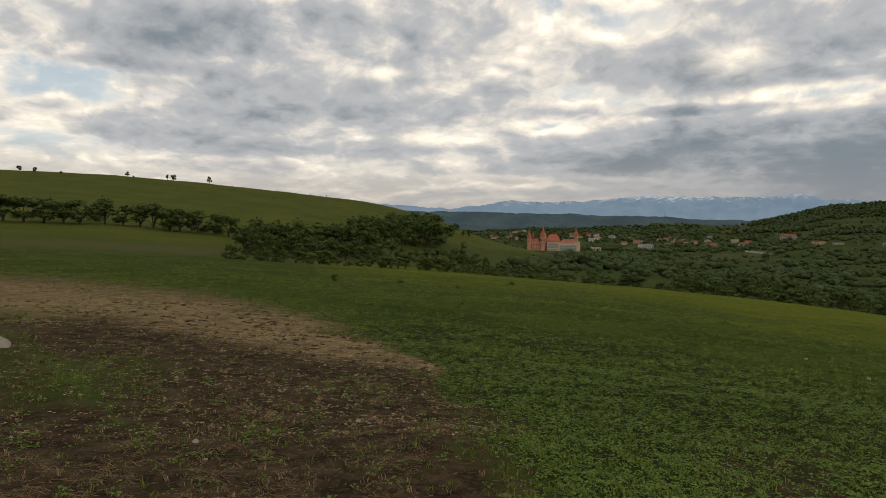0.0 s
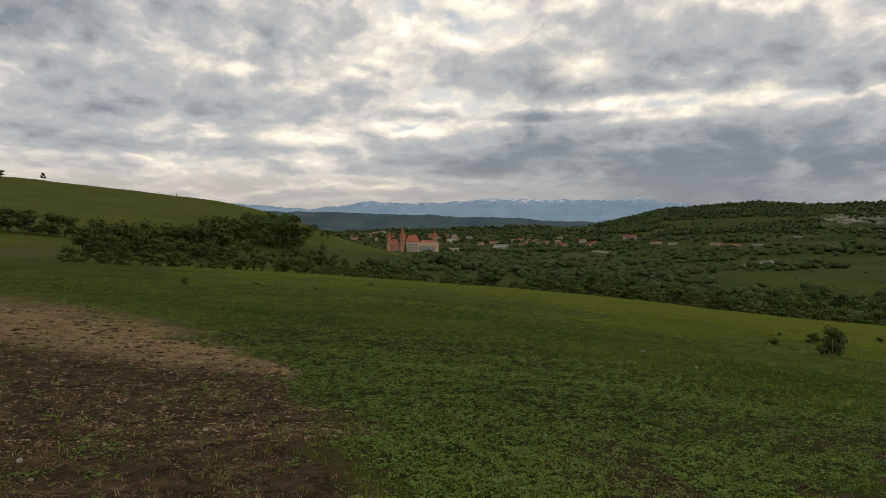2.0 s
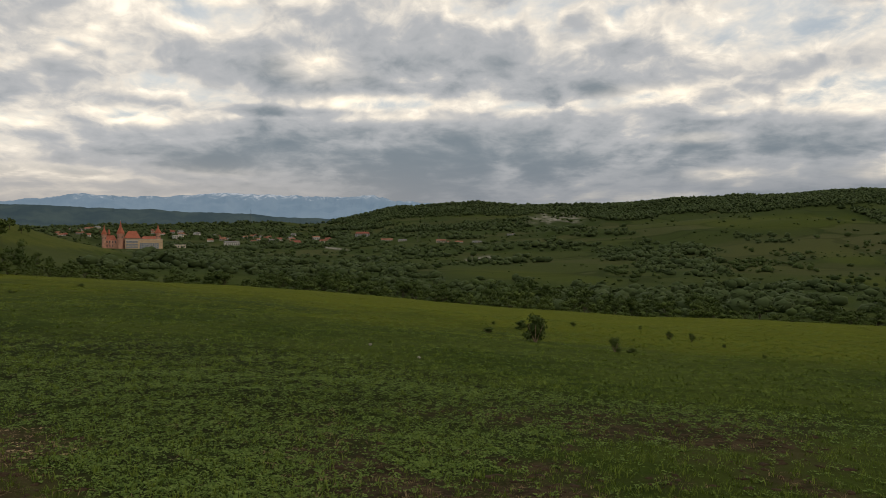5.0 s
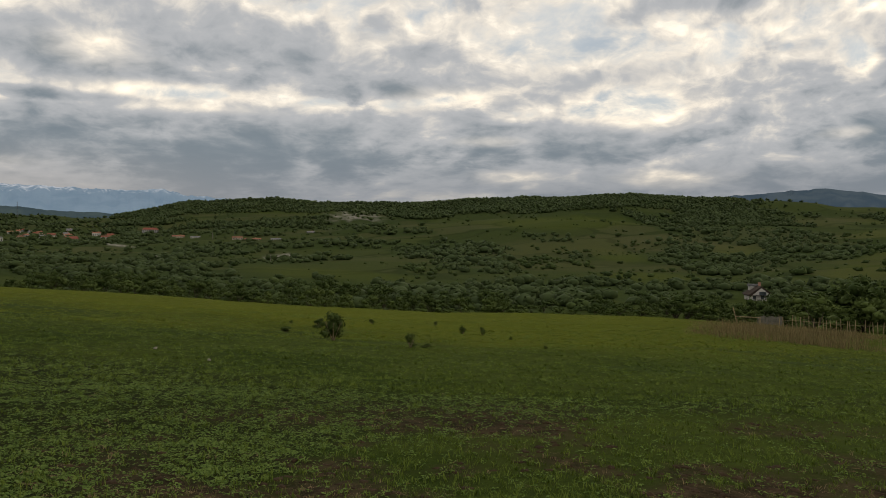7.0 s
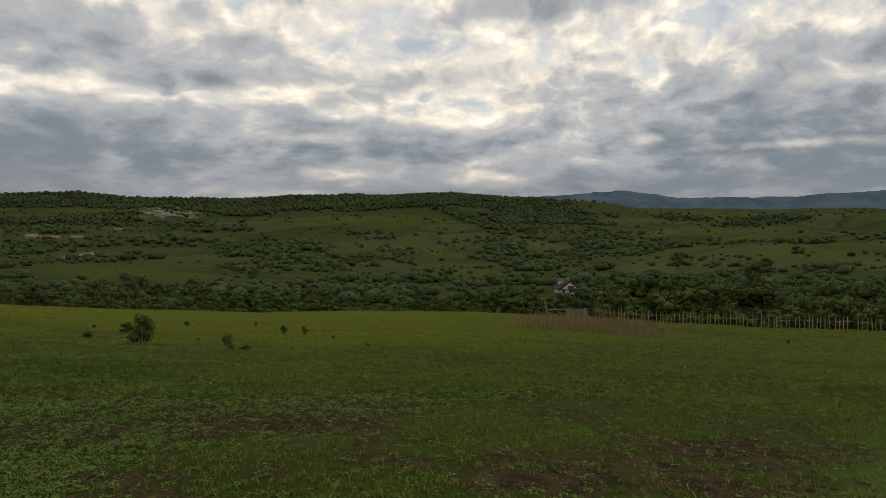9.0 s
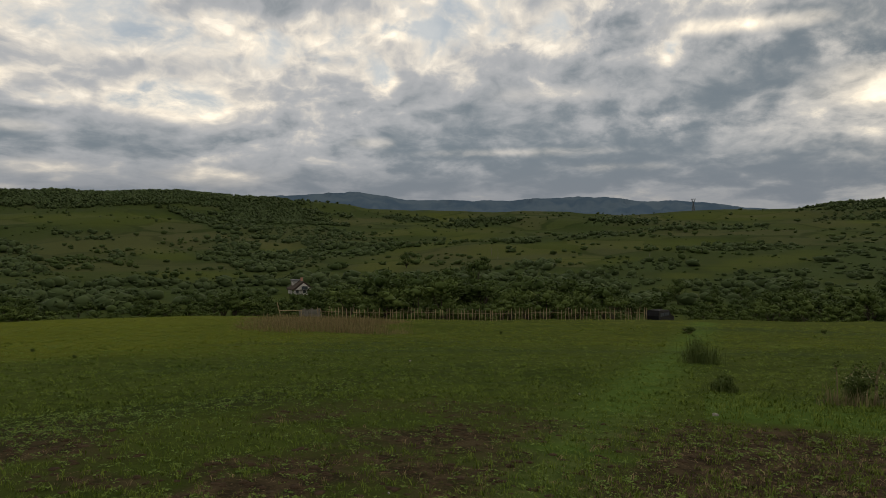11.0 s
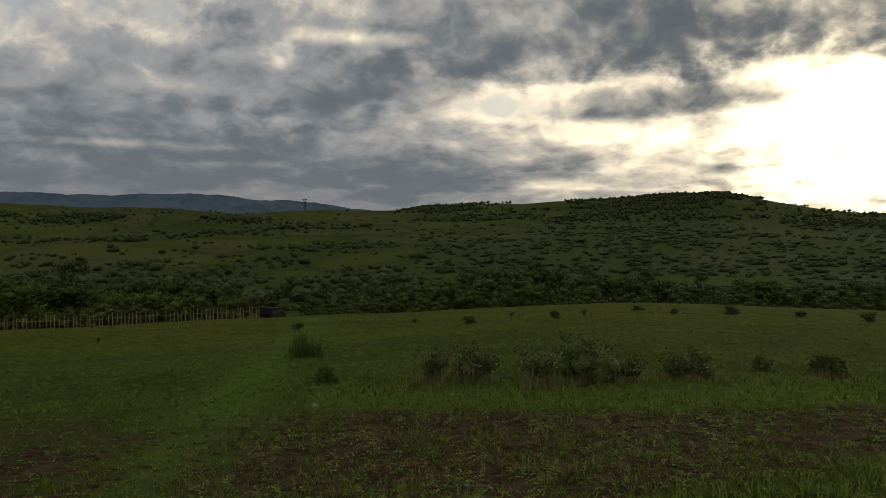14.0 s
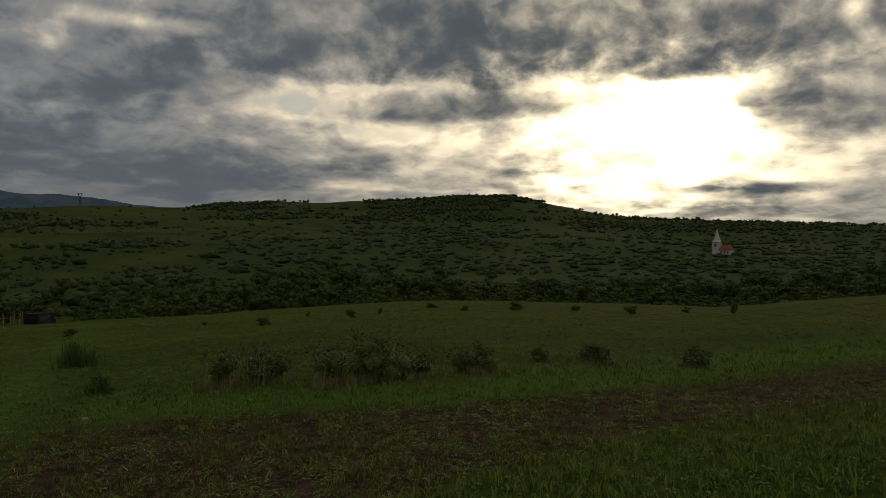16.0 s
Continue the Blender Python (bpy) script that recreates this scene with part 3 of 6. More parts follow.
wood(-89.2, -4.38, 10.0, 0.83, 0.00)
wood(-104.5, -3.55, 5.7, 1.20, 0.00)
wood(-110.5, -1.36, 2.7, 1.01, -0.20)
wood(-114.6, -2.60, 4.2, 1.66, 0.00)
wood(-120.0, -0.50, 4.2, 1.57, 0.00)
wood(-124.0, 0.68, 4.6, 1.66, 0.10)
wood(-122.2, -2.89, 5.7, 1.20, 0.00)
wood(-110.5, 2.40, 2.3, 0.32, -0.10)
wood(-113.8, 1.81, 3.4, 0.23, 0.00)
wood(-107.5, 2.61, 2.3, 0.14, 0.00)
wood(-126.0, 2.78, 3.4, 1.01, 0.00)
wood(-127.8, 3.30, 5.7, 0.74, 0.00)
wood(-126.5, 1.21, 6.1, 1.01, 0.10)
wood(-127.9, -0.98, 9.2, 1.57, 0.00)
wood(-140.5, -1.10, 7.7, 1.38, 0.00)
wood(-139.7, 1.20, 4.6, 0.46, 0.10)
wood(-148.8, -0.02, 5.0, 1.20, 0.00)
wood(-144.4, -2.49, 8.4, 1.11, 0.00)
wood(-115.6, -0.80, 4.6, 1.11, 0.00)
wood(-113.0, 1.79, 4.6, 0.37, 0.00)
wood(-152.2, -1.54, 3.8, 1.84, 0.00)
wood(-146.2, 1.26, 8.4, 0.37, 0.06)
wood(-119.1, -3.20, 11.5, 1.01, 0.00)

# open pastures between them
pasture(-55.7, 1.65, 6.1, 0.55, -0.02)
pasture(-38.6, -2.34, 7.3, 0.41, 0.05)
pasture(-79.6, 1.84, 4.2, 0.41, -0.03)
pasture(-60.1, -0.86, 2.3, 0.46, 0.10)
pasture(-79.9, -0.23, 5.7, 0.37, -0.20)
pasture(-34.7, 2.54, 6.5, 0.32, 0.00)
pasture(-62.3, -2.39, 3.8, 0.37, 0.00)
pasture(-69.9, -0.22, 1.5, 0.46, 0.00)
pasture(-80.5, 0.83, 6.1, 0.37, -0.03)
pasture(-87.5, -0.46, 6.9, 0.64, -0.05)
pasture(-76.9, -1.65, 3.4, 0.64, -0.10)
pasture(-100.6, 2.66, 4.2, 0.28, 0.00)
pasture(-104.5, -1.37, 4.6, 0.55, -0.15)
pasture(-91.8, -1.35, 4.6, 0.41, 0.00)
pasture(-68.2, -0.37, 2.3, 0.55, 0.00)
pasture(-111.7, 1.41, 3.4, 0.23, 0.00)
pasture(-98.9, -2.47, 2.3, 0.28, 0.00)
pasture(-97.9, -0.20, 6.1, 0.55, 0.00)
pasture(-102.4, 1.87, 6.1, 0.37, 0.00)
pasture(-145.5, -2.06, 1.9, 0.37, 0.00)
pasture(-119.1, 2.06, 4.6, 0.23, 0.00)


def spread_over(rows, az, el):
    f = np.zeros_like(az)
    for a0, e0, wa, we, s in rows:
        f = np.maximum(f, np.exp(-((az - a0) / wa) ** 2 - ((el - e0 - s * (az - a0)) / we) ** 2))
    return f


def woods(az, el, r, x, y):
    n = lattice(x / 22, y / 22, 41) * 0.7 + lattice(x / 60, y / 60, 42) * 0.7
    open_land = spread_over(PASTURES, az, el)
    crest = ramp(el - around(az, RINGS[4][1]), -1.15, -0.85) * ramp(-az, 24.3, 25.3) * ramp(az, -68, -65) * (r > 900)
    crest = crest * (1 - np.exp(-((az + 39.8) / 2.4) ** 4 - ((el - 2.1) / 0.55) ** 4))
    patchy = np.interp(az, [-112, -102, -44, -36], [0.85, 0.34, 0.34, 0.7])
    return np.maximum(crest, ramp(1.3 * spread_over(WOODS, az, el) + patchy * n - 0.45 * open_land, 0.35, 0.6)) * (r > 140) * ((r > 520) | (az < -9.5) | (el < -0.75 - 0.12 * (az + 9.5)))


def mesh_from(name, verts, faces_flat, sizes, mat):
    """A mesh from arrays: verts (n, 3), flat corner indices and the corner count of each face."""
    me = bpy.data.meshes.new(name)
    starts = np.concatenate([[0], np.cumsum(sizes)[:-1]])
    me.vertices.add(len(verts))
    me.vertices.foreach_set("co", np.asarray(verts, np.float32).ravel())
    me.loops.add(len(faces_flat))
    me.loops.foreach_set("vertex_index", np.asarray(faces_flat, np.int32).ravel())
    me.polygons.add(len(sizes))
    me.polygons.foreach_set("loop_start", starts.astype(np.int32))
    me.update(calc_edges=True)
    me.validate()
    if mat:
        me.materials.append(mat)
    return me


def build_ground():
    az = np.concatenate([np.arange(34, -160, -0.3), np.arange(-160, -326, -2.0)])
    r = np.concatenate([[0.0], np.geomspace(0.6, 4, 14)[:-1], np.geomspace(4, 40, 95)[:-1], np.geomspace(40, 400, 75)[:-1], np.geomspace(400, 2500, 85)[:-1], np.geomspace(2500, 4900, 12)])
    A, R = np.meshgrid(np.radians(az), r[1:])
    X, Y = -R * np.sin(A), R * np.cos(A)
    Z = height(X, Y)
    na, nr = len(az), len(r) - 1
    v = np.concatenate([[[0, 0, float(height(0, 0))]], np.stack([X, Y, Z], -1).reshape(-1, 3)])
    i, j = np.meshgrid(np.arange(nr - 1), np.arange(na), indexing="ij")
    k = (j + 1) % na
    quads = np.stack([1 + i * na + j, 1 + (i + 1) * na + j, 1 + (i + 1) * na + k, 1 + i * na + k], -1).reshape(-1, 4)[:, ::-1]
    j = np.arange(na)
    tris = np.stack([np.zeros(na, int), 1 + j, 1 + (j + 1) % na], -1)[:, ::-1]
    me = mesh_from("ground", v, np.concatenate([quads.ravel(), tris.ravel()]), np.concatenate([np.full(len(quads), 4), np.full(na, 3)]), ground_material())
    for name, vals in covers(v[:, 0], v[:, 1], v[:, 2]).items():
        at = me.attributes.new(name, "FLOAT", "POINT")
        at.data.foreach_set("value", np.clip(vals, 0, 1).astype(np.float32))
    me.shade_smooth()
    return tagged(new("ground", me), "sloping grassy hillside field with bare ploughed patches, valley and far hills", "ground", kind="structure")


build_ground()


def ridge(name, label, dist, curve, mat, rough, depth=0.25, seed=0):
    """A far range: crest by bearing and elevation, with a slope in front and a back."""
    az = np.arange(max(curve[0]), min(curve[0]), -0.08)
    el = around(az, curve) + rough * (lattice(az / 0.9, az * 0 + seed, 51) + 0.6 * lattice(az / 0.3, az * 0 + seed, 52) + 0.35 * lattice(az / 0.11, az * 0 + seed, 53))
    rows = []
    steps = np.linspace(0, 1, 14)
    for s in steps:
        rr = dist * (1 - depth * (1 - s)) * (1 + 0.015 * lattice(az / 1.2, az * 0 + s * 9, 54) + 0.01 * lattice(az / 0.4, az * 0 + s * 14, 55))
        z = -40 + (EYE + dist * np.tan(np.radians(el)) + 40) * s ** 0.9 + dist * 0.004 * lattice(az / 0.5 + s * 3, az * 0 + s * 6, 56) * (s < 1) * s
        rows.append(np.stack([-rr * np.sin(np.radians(az)), rr * np.cos(np.radians(az)), z], -1))
    rows.append(rows[-1] * np.array([1.05, 1.05, 0]) + np.array([0, 0, -40]))
    v = np.concatenate(rows)
    na = len(az)
    i, j = np.meshgrid(np.arange(len(rows) - 1), np.arange(na - 1), indexing="ij")
    q = np.stack([i * na + j, i * na + j + 1, (i + 1) * na + j + 1, (i + 1) * na + j], -1).reshape(-1, 4)
    me = mesh_from(name, v, q.ravel(), np.full(len(q), 4), mat)
    return tagged(new(name, me), label, "mountain", kind="structure")


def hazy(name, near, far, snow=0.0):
    """Distance behind miles of air: haze painted into the colour; the backdrop itself gives a faint blue light."""
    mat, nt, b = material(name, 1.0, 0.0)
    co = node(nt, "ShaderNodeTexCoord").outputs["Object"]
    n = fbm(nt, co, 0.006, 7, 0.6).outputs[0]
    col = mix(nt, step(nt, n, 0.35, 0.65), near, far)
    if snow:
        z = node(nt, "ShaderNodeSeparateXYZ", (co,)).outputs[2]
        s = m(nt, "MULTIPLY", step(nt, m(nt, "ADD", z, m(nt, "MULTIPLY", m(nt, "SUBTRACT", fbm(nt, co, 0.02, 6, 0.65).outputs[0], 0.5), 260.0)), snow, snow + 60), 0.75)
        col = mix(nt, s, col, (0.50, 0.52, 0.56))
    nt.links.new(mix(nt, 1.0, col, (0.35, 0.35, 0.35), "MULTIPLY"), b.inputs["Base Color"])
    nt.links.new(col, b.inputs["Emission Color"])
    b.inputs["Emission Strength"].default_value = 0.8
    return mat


# far ranges, their blue haze painted on and glowing
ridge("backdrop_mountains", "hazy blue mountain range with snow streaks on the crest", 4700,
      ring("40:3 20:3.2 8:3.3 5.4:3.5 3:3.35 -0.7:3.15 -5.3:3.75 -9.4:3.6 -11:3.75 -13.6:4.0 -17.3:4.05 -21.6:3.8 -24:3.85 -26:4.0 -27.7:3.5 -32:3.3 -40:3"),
      hazy("mountain_haze_paint", (0.145, 0.205, 0.268), (0.170, 0.230, 0.292), 296.0), 0.05, seed=1)
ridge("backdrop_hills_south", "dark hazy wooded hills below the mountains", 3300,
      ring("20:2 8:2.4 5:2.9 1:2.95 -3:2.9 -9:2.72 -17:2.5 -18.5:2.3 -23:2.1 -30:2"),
      hazy("hill_haze_paint", (0.036, 0.054, 0.062), (0.052, 0.072, 0.072)), 0.03, seed=2)
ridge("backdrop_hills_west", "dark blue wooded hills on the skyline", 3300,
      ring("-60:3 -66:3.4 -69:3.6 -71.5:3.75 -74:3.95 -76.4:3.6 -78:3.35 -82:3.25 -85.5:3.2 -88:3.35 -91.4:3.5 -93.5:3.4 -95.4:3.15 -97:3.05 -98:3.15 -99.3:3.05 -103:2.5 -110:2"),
      hazy("west_hill_haze_paint", (0.040, 0.060, 0.080), (0.060, 0.080, 0.095)), 0.02, seed=3)


# ---- foliage ----
def leaf_cloud(g, lobes, n, leaf, core=0.0, core_lobes=None, solid=None, lift=0.0):
    """Vertices and quads of n leaf sprays over the lobes (x, y, z, rx, rz), and a ragged inner mass."""
    lob = np.array(lobes, float)
    pick = g.choice(len(lob), n, p=lob[:, 3] ** 2 / (lob[:, 3] ** 2).sum())
    d = g.normal(size=(n, 3))
    if lift:
        d[:, 2] = np.abs(d[:, 2]) + lift
    d /= np.linalg.norm(d, axis=1)[:, None]
    rad = g.uniform(0.55, 1.08, n)[:, None]
    L = lob[pick]
    c = L[:, :3] + d * rad * np.stack([L[:, 3], L[:, 3], L[:, 4]], -1)
    u = g.normal(size=(n, 3))
    u /= np.linalg.norm(u, axis=1)[:, None]
    w = np.cross(u, d + 0.6 * g.normal(size=(n, 3)))
    w /= np.linalg.norm(w, axis=1)[:, None] + 1e-9
    s = leaf * g.uniform(0.6, 1.4, n)[:, None]
    v = np.stack([c - u * s, c - w * s * 0.55, c + u * s, c + w * s * 0.55], 1).reshape(-1, 3)
    q = np.arange(4 * n).reshape(-1, 4)
    f = [q]
    if core:
        for x, y, z, rx, rz in lob[:core_lobes]:
            ico, fc = solid or ICO
            bump = 1 + 0.28 * g.normal(size=len(ico))[:, None] * 0.6
            k = ico * bump * core * np.array([rx, rx, rz]) + np.array([x, y, z])
            f.append(np.concatenate([fc, fc[:, 2:]], 1) + len(v))
            v = np.concatenate([v, k])
    return v, np.concatenate(f)


def ico_arrays():
    bm = bmesh.new()
    bmesh.ops.create_icosphere(bm, subdivisions=1, radius=1)
    v = np.array([p.co[:] for p in bm.verts])
    f = np.array([[q.index for q in p.verts] for p in bm.faces])
    bm.free()
    return v, f


ICO = ico_arrays()


OCTA = (np.array([[1, 0, 0], [-1, 0, 0], [0, 1, 0], [0, -1, 0], [0, 0, 1], [0, 0, -1]], float),
        np.array([[a, b, c] for a, b in ((0, 2), (2, 1), (1, 3), (3, 0)) for c in (4,)] + [[b, a, 5] for a, b in ((0, 2), (2, 1), (1, 3), (3, 0))]))


def quads_mesh(name, v, q, mat):
    """Quads in which a doubled last corner means a triangle."""
    tri = q[:, 2] == q[:, 3]
    sizes = np.where(tri, 3, 4)
    keep = np.ones(q.shape, bool)
    keep[tri, 3] = False
    return mesh_from(name, v, q[keep], sizes, mat)


def merged(name, templates, places, mat):
    """One mesh of many copies of the templates."""
    return quads_mesh(name, *copies(templates, places), mat)


def copies(templates, places):
    """Vertices and quads of copies of the templates, at rows of x, y, z, turn, width, height."""
    vs, qs, base = [], [], 0
    which = rng.integers(0, len(templates), len(places))
    for t, (tv, tq) in enumerate(templates):
        P = places[which == t]
        if not len(P):
            continue
        c, s = np.cos(P[:, 3]), np.sin(P[:, 3])
        x = (tv[None, :, 0] * c[:, None] - tv[None, :, 1] * s[:, None]) * P[:, 4:5] + P[:, 0:1]
        y = (tv[None, :, 0] * s[:, None] + tv[None, :, 1] * c[:, None]) * P[:, 4:5] + P[:, 1:2]
        z = tv[None, :, 2] * P[:, 5:6] + P[:, 2:3]
        vs.append(np.stack([x, y, z], -1).reshape(-1, 3))
        qs.append((tq[None] + (np.arange(len(P)) * len(tv))[:, None, None]).reshape(-1, 4) + base)
        base += len(P) * len(tv)
    return np.concatenate(vs), np.concatenate(qs)


LEAF_DARK = leafy("hedge_leaves", (0.033, 0.053, 0.015), (0.074, 0.100, 0.029))
LEAF_WOOD = leafy("far_wood_leaves", (0.035, 0.053, 0.021), (0.060, 0.082, 0.031))
LEAF_SLOPE = leafy("slope_shrub_leaves", (0.024, 0.040, 0.013), (0.060, 0.084, 0.026))
LEAF_PALE = leafy("shrub_leaves", (0.036, 0.058, 0.014), (0.095, 0.124, 0.034))


def bush_template(g, n, leaf, lobes=4, core=0.85, solid=None):
    """A shrub one metre wide and high, rooted at the origin."""
    lob = [(0, 0, 0.42, 0.36, 0.42)]
    for _ in range(lobes):
        a, d = g.uniform(0, 6.28), g.uniform(0.15, 0.32)
        k = g.uniform(0.16, 0.28)
        lob.append((d * math.cos(a), d * math.sin(a), g.uniform(0.2, 0.72), k, k * g.uniform(0.9, 1.2)))
    return leaf_cloud(g, lob, n, leaf, core, 2, solid, 0.15)


NEAR_BUSHES = [bush_template(np.random.default_rng(120 + i), 30, 0.10, 5, 0.98) for i in range(8)]
FAR_BUSHES = [bush_template(np.random.default_rng(100 + i), 10, 0.15, 4, 1.0) for i in range(8)]


CREST_TREES = [bush_template(np.random.default_rng(140 + i), 7, 0.2, 3, 1.0, OCTA) for i in range(8)]


def candidate(n, az0, az1, r0, r1):
    az, r = rng.uniform(az1, az0, n), np.exp(rng.uniform(math.log(r0), math.log(r1), n))
    x, y = -r * np.sin(np.radians(az)), r * np.cos(np.radians(az))
    z = height(x, y)
    return az, r, x, y, z, np.degrees(np.arctan2(z - EYE, r))


def tiers(name, places, mat):
    """Bushes in one mesh, with more leaves on those that stand nearer."""
    r = np.hypot(places[:, 0], places[:, 1])
    vs, qs, base_index = [], [], 0
    for kinds, lo, hi in ((NEAR_BUSHES, 0, 480), (FAR_BUSHES, 480, 1150), (CREST_TREES, 1150, 9999)):
        v, q = copies(kinds, places[(r >= lo) & (r < hi)])
        vs.append(v)
        qs.append(q + base_index)
        base_index += len(v)
    return quads_mesh(name, np.concatenate(vs), np.concatenate(qs), mat)


def far_woods():
    az, r, x, y, z, el = candidate(120000, 6, -160, 150, 2050)
    f = woods(az, el, r, x, y)
    vis = (r > around(az, EDGE_R) * 1.25)
    dice = rng.uniform(size=len(r))
    keep = vis & (dice < f * np.interp(r, [150, 260, 500, 1500], [0.04, 0.10, 0.28, 0.7]) * np.interp(az, [-112, -100], [0.5, 1.0]))
    s = np.interp(r, [150, 600, 1400, 2000], [2.8, 3.8, 5.4, 6.4]) * rng.uniform(0.35, 1.7, len(r)) * (1 + 0.45 * lattice(x / 38, y / 38, 65))
    places = np.stack([x, y, z - 0.3, rng.uniform(0, 6.28, len(r)), s * rng.uniform(1.1, 1.8, len(r)), s * 0.85 * np.interp(az, [-112, -100], [0.6, 1.0])], -1)
    tagged(new("woodland", tiers("woodland", places[keep], LEAF_WOOD)), "dark green woods and thickets on the far valley slopes", "woodland", kind="stuff")
    # the closed forest along the crest
    a2, r2, x2, y2, z2, e2 = candidate(44000, -22, -160, 1150, 2050)
    s2 = rng.uniform(4.5, 9.5, len(r2))
    crown = np.stack([x2, y2, z2 - 0.3, rng.uniform(0, 6.28, len(r2)), s2 * rng.uniform(1.1, 1.6, len(r2)), s2], -1)
    closed = rng.uniform(size=len(r2)) < woods(a2, e2, r2, x2, y2) * np.where(a2 > -70, 0.9, np.where(e2 > 2.3, 0.6, 0.12))
    tagged(new("forest", merged("forest", CREST_TREES, crown[closed], LEAF_WOOD)), "closed dark green forest along the far crest", "forest", kind="stuff")
    rows = ramp(0.05 - np.abs(lattice(x / 170 + 0.4 * lattice(x / 60, y / 60, 63), y / 110, 62)), 0.0, 0.03)
    clumps = ramp(lattice(x / 30, y / 30, 61) + 0.4 * lattice(x / 9, y / 9, 64), 0.15, 0.6)
    wild = np.maximum(0.40 * rows, 0.12 * clumps) + 0.007
    keep = vis & (f < 0.3) & (dice < wild) & (r < 1750) & ((az < -9.5) | (r > 560))
    places[:, 4:6] *= rng.uniform(0.35, 0.9, (len(r), 1))
    tagged(new("scattered_shrubs", tiers("scattered_shrubs", places[keep], LEAF_SLOPE)), "scattered green shrubs and hedgerows over the far meadows", "shrubs", kind="stuff")


far_woods()


# ---- building helpers ----
def part(name, data, mat, parent, label=""):
    """One mesh part under a thing or a part, from a bmesh or a ready mesh."""
    if isinstance(data, bmesh.types.BMesh):
        me = bpy.data.meshes.new(name)
        bmesh.ops.recalc_face_normals(data, faces=data.faces)
        data.to_mesh(me)
        data.free()
    else:
        me = data
    if mat and not me.materials:
        me.materials.append(mat)
    ob = new(name, me)
    ob.parent = parent
    if label:
        ob["label"] = label
    return ob


def base(name, label, category, place, turn=0.0, size=(1, 1, 1), group=""):
    ob = new(name)
    ob.empty_display_size = 0.2
    ob.matrix_basis = Matrix.LocRotScale(Vector(place), Euler((0, 0, turn)), Vector(size))
    return tagged(ob, label, category, group)


def box(bm, x0, x1, y0, y1, z0, z1):
    v = [bm.verts.new((x, y, z)) for z in (z0, z1) for x, y in ((x0, y0), (x1, y0), (x1, y1), (x0, y1))]
    for f in ((0, 3, 2, 1), (4, 5, 6, 7), (0, 1, 5, 4), (1, 2, 6, 5), (2, 3, 7, 6), (3, 0, 4, 7)):
        bm.faces.new([v[i] for i in f])
    return bm


def tube(bm, p, q, r0, r1, n=6):
    """A tapered round bar from p to q."""
    p, q = Vector(p), Vector(q)
    d = (q - p).normalized()
    u = d.orthogonal().normalized()
    w = d.cross(u)
    rings = []
    for c, r in ((p, r0), (q, r1)):
        rings.append([bm.verts.new(c + (u * math.cos(6.2832 * i / n) + w * math.sin(6.2832 * i / n)) * r) for i in range(n)])
    for i in range(n):
        bm.faces.new((rings[0][i], rings[0][(i + 1) % n], rings[1][(i + 1) % n], rings[1][i]))
    bm.faces.new(rings[0][::-1])
    bm.faces.new(rings[1])
    return bm


def gable(bm, x0, x1, y0, y1, z0, z1, over=0.4, hip=0.0, thick=0.25):
    """A pitched roof with its ridge along x; hip: how far the ridge ends are drawn in."""
    x0, x1, y0, y1 = x0 - over, x1 + over, y0 - over, y1 + over
    ym = (y0 + y1) / 2
    low = [bm.verts.new(c) for c in ((x0, y0, z0), (x1, y0, z0), (x1, y1, z0), (x0, y1, z0))]
    eave = [bm.verts.new(c) for c in ((x0, y0, z0 - thick), (x1, y0, z0 - thick), (x1, y1, z0 - thick), (x0, y1, z0 - thick))]
    a, b = bm.verts.new((x0 + hip, ym, z1)), bm.verts.new((x1 - hip, ym, z1))
    for f in ((low[0], low[1], b, a), (low[2], low[3], a, b), (low[1], low[2], b), (low[3], low[0], a), eave[::-1]):
        bm.faces.new(f)
    for i in range(4):
        bm.faces.new((eave[i], eave[(i + 1) % 4], low[(i + 1) % 4], low[i]))
    return bm


def lathe(bm, rows, n=14, cx=0.0, cy=0.0):
    """A turned body round a vertical axis: rows of radius and height."""
    rings = [[bm.verts.new((cx + r * math.cos(6.2832 * i / n), cy + r * math.sin(6.2832 * i / n), z)) for i in range(n)] for r, z in rows]
    for a, b in zip(rings, rings[1:]):
        for i in range(n):
            bm.faces.new((a[i], a[(i + 1) % n], b[(i + 1) % n], b[i]))
    bm.faces.new(rings[0][::-1])
    bm.faces.new(rings[-1])
    return bm


BARK = plain("bark", (0.055, 0.045, 0.035), 0.95, 0.1, 3.0, 0.4, 0.6)


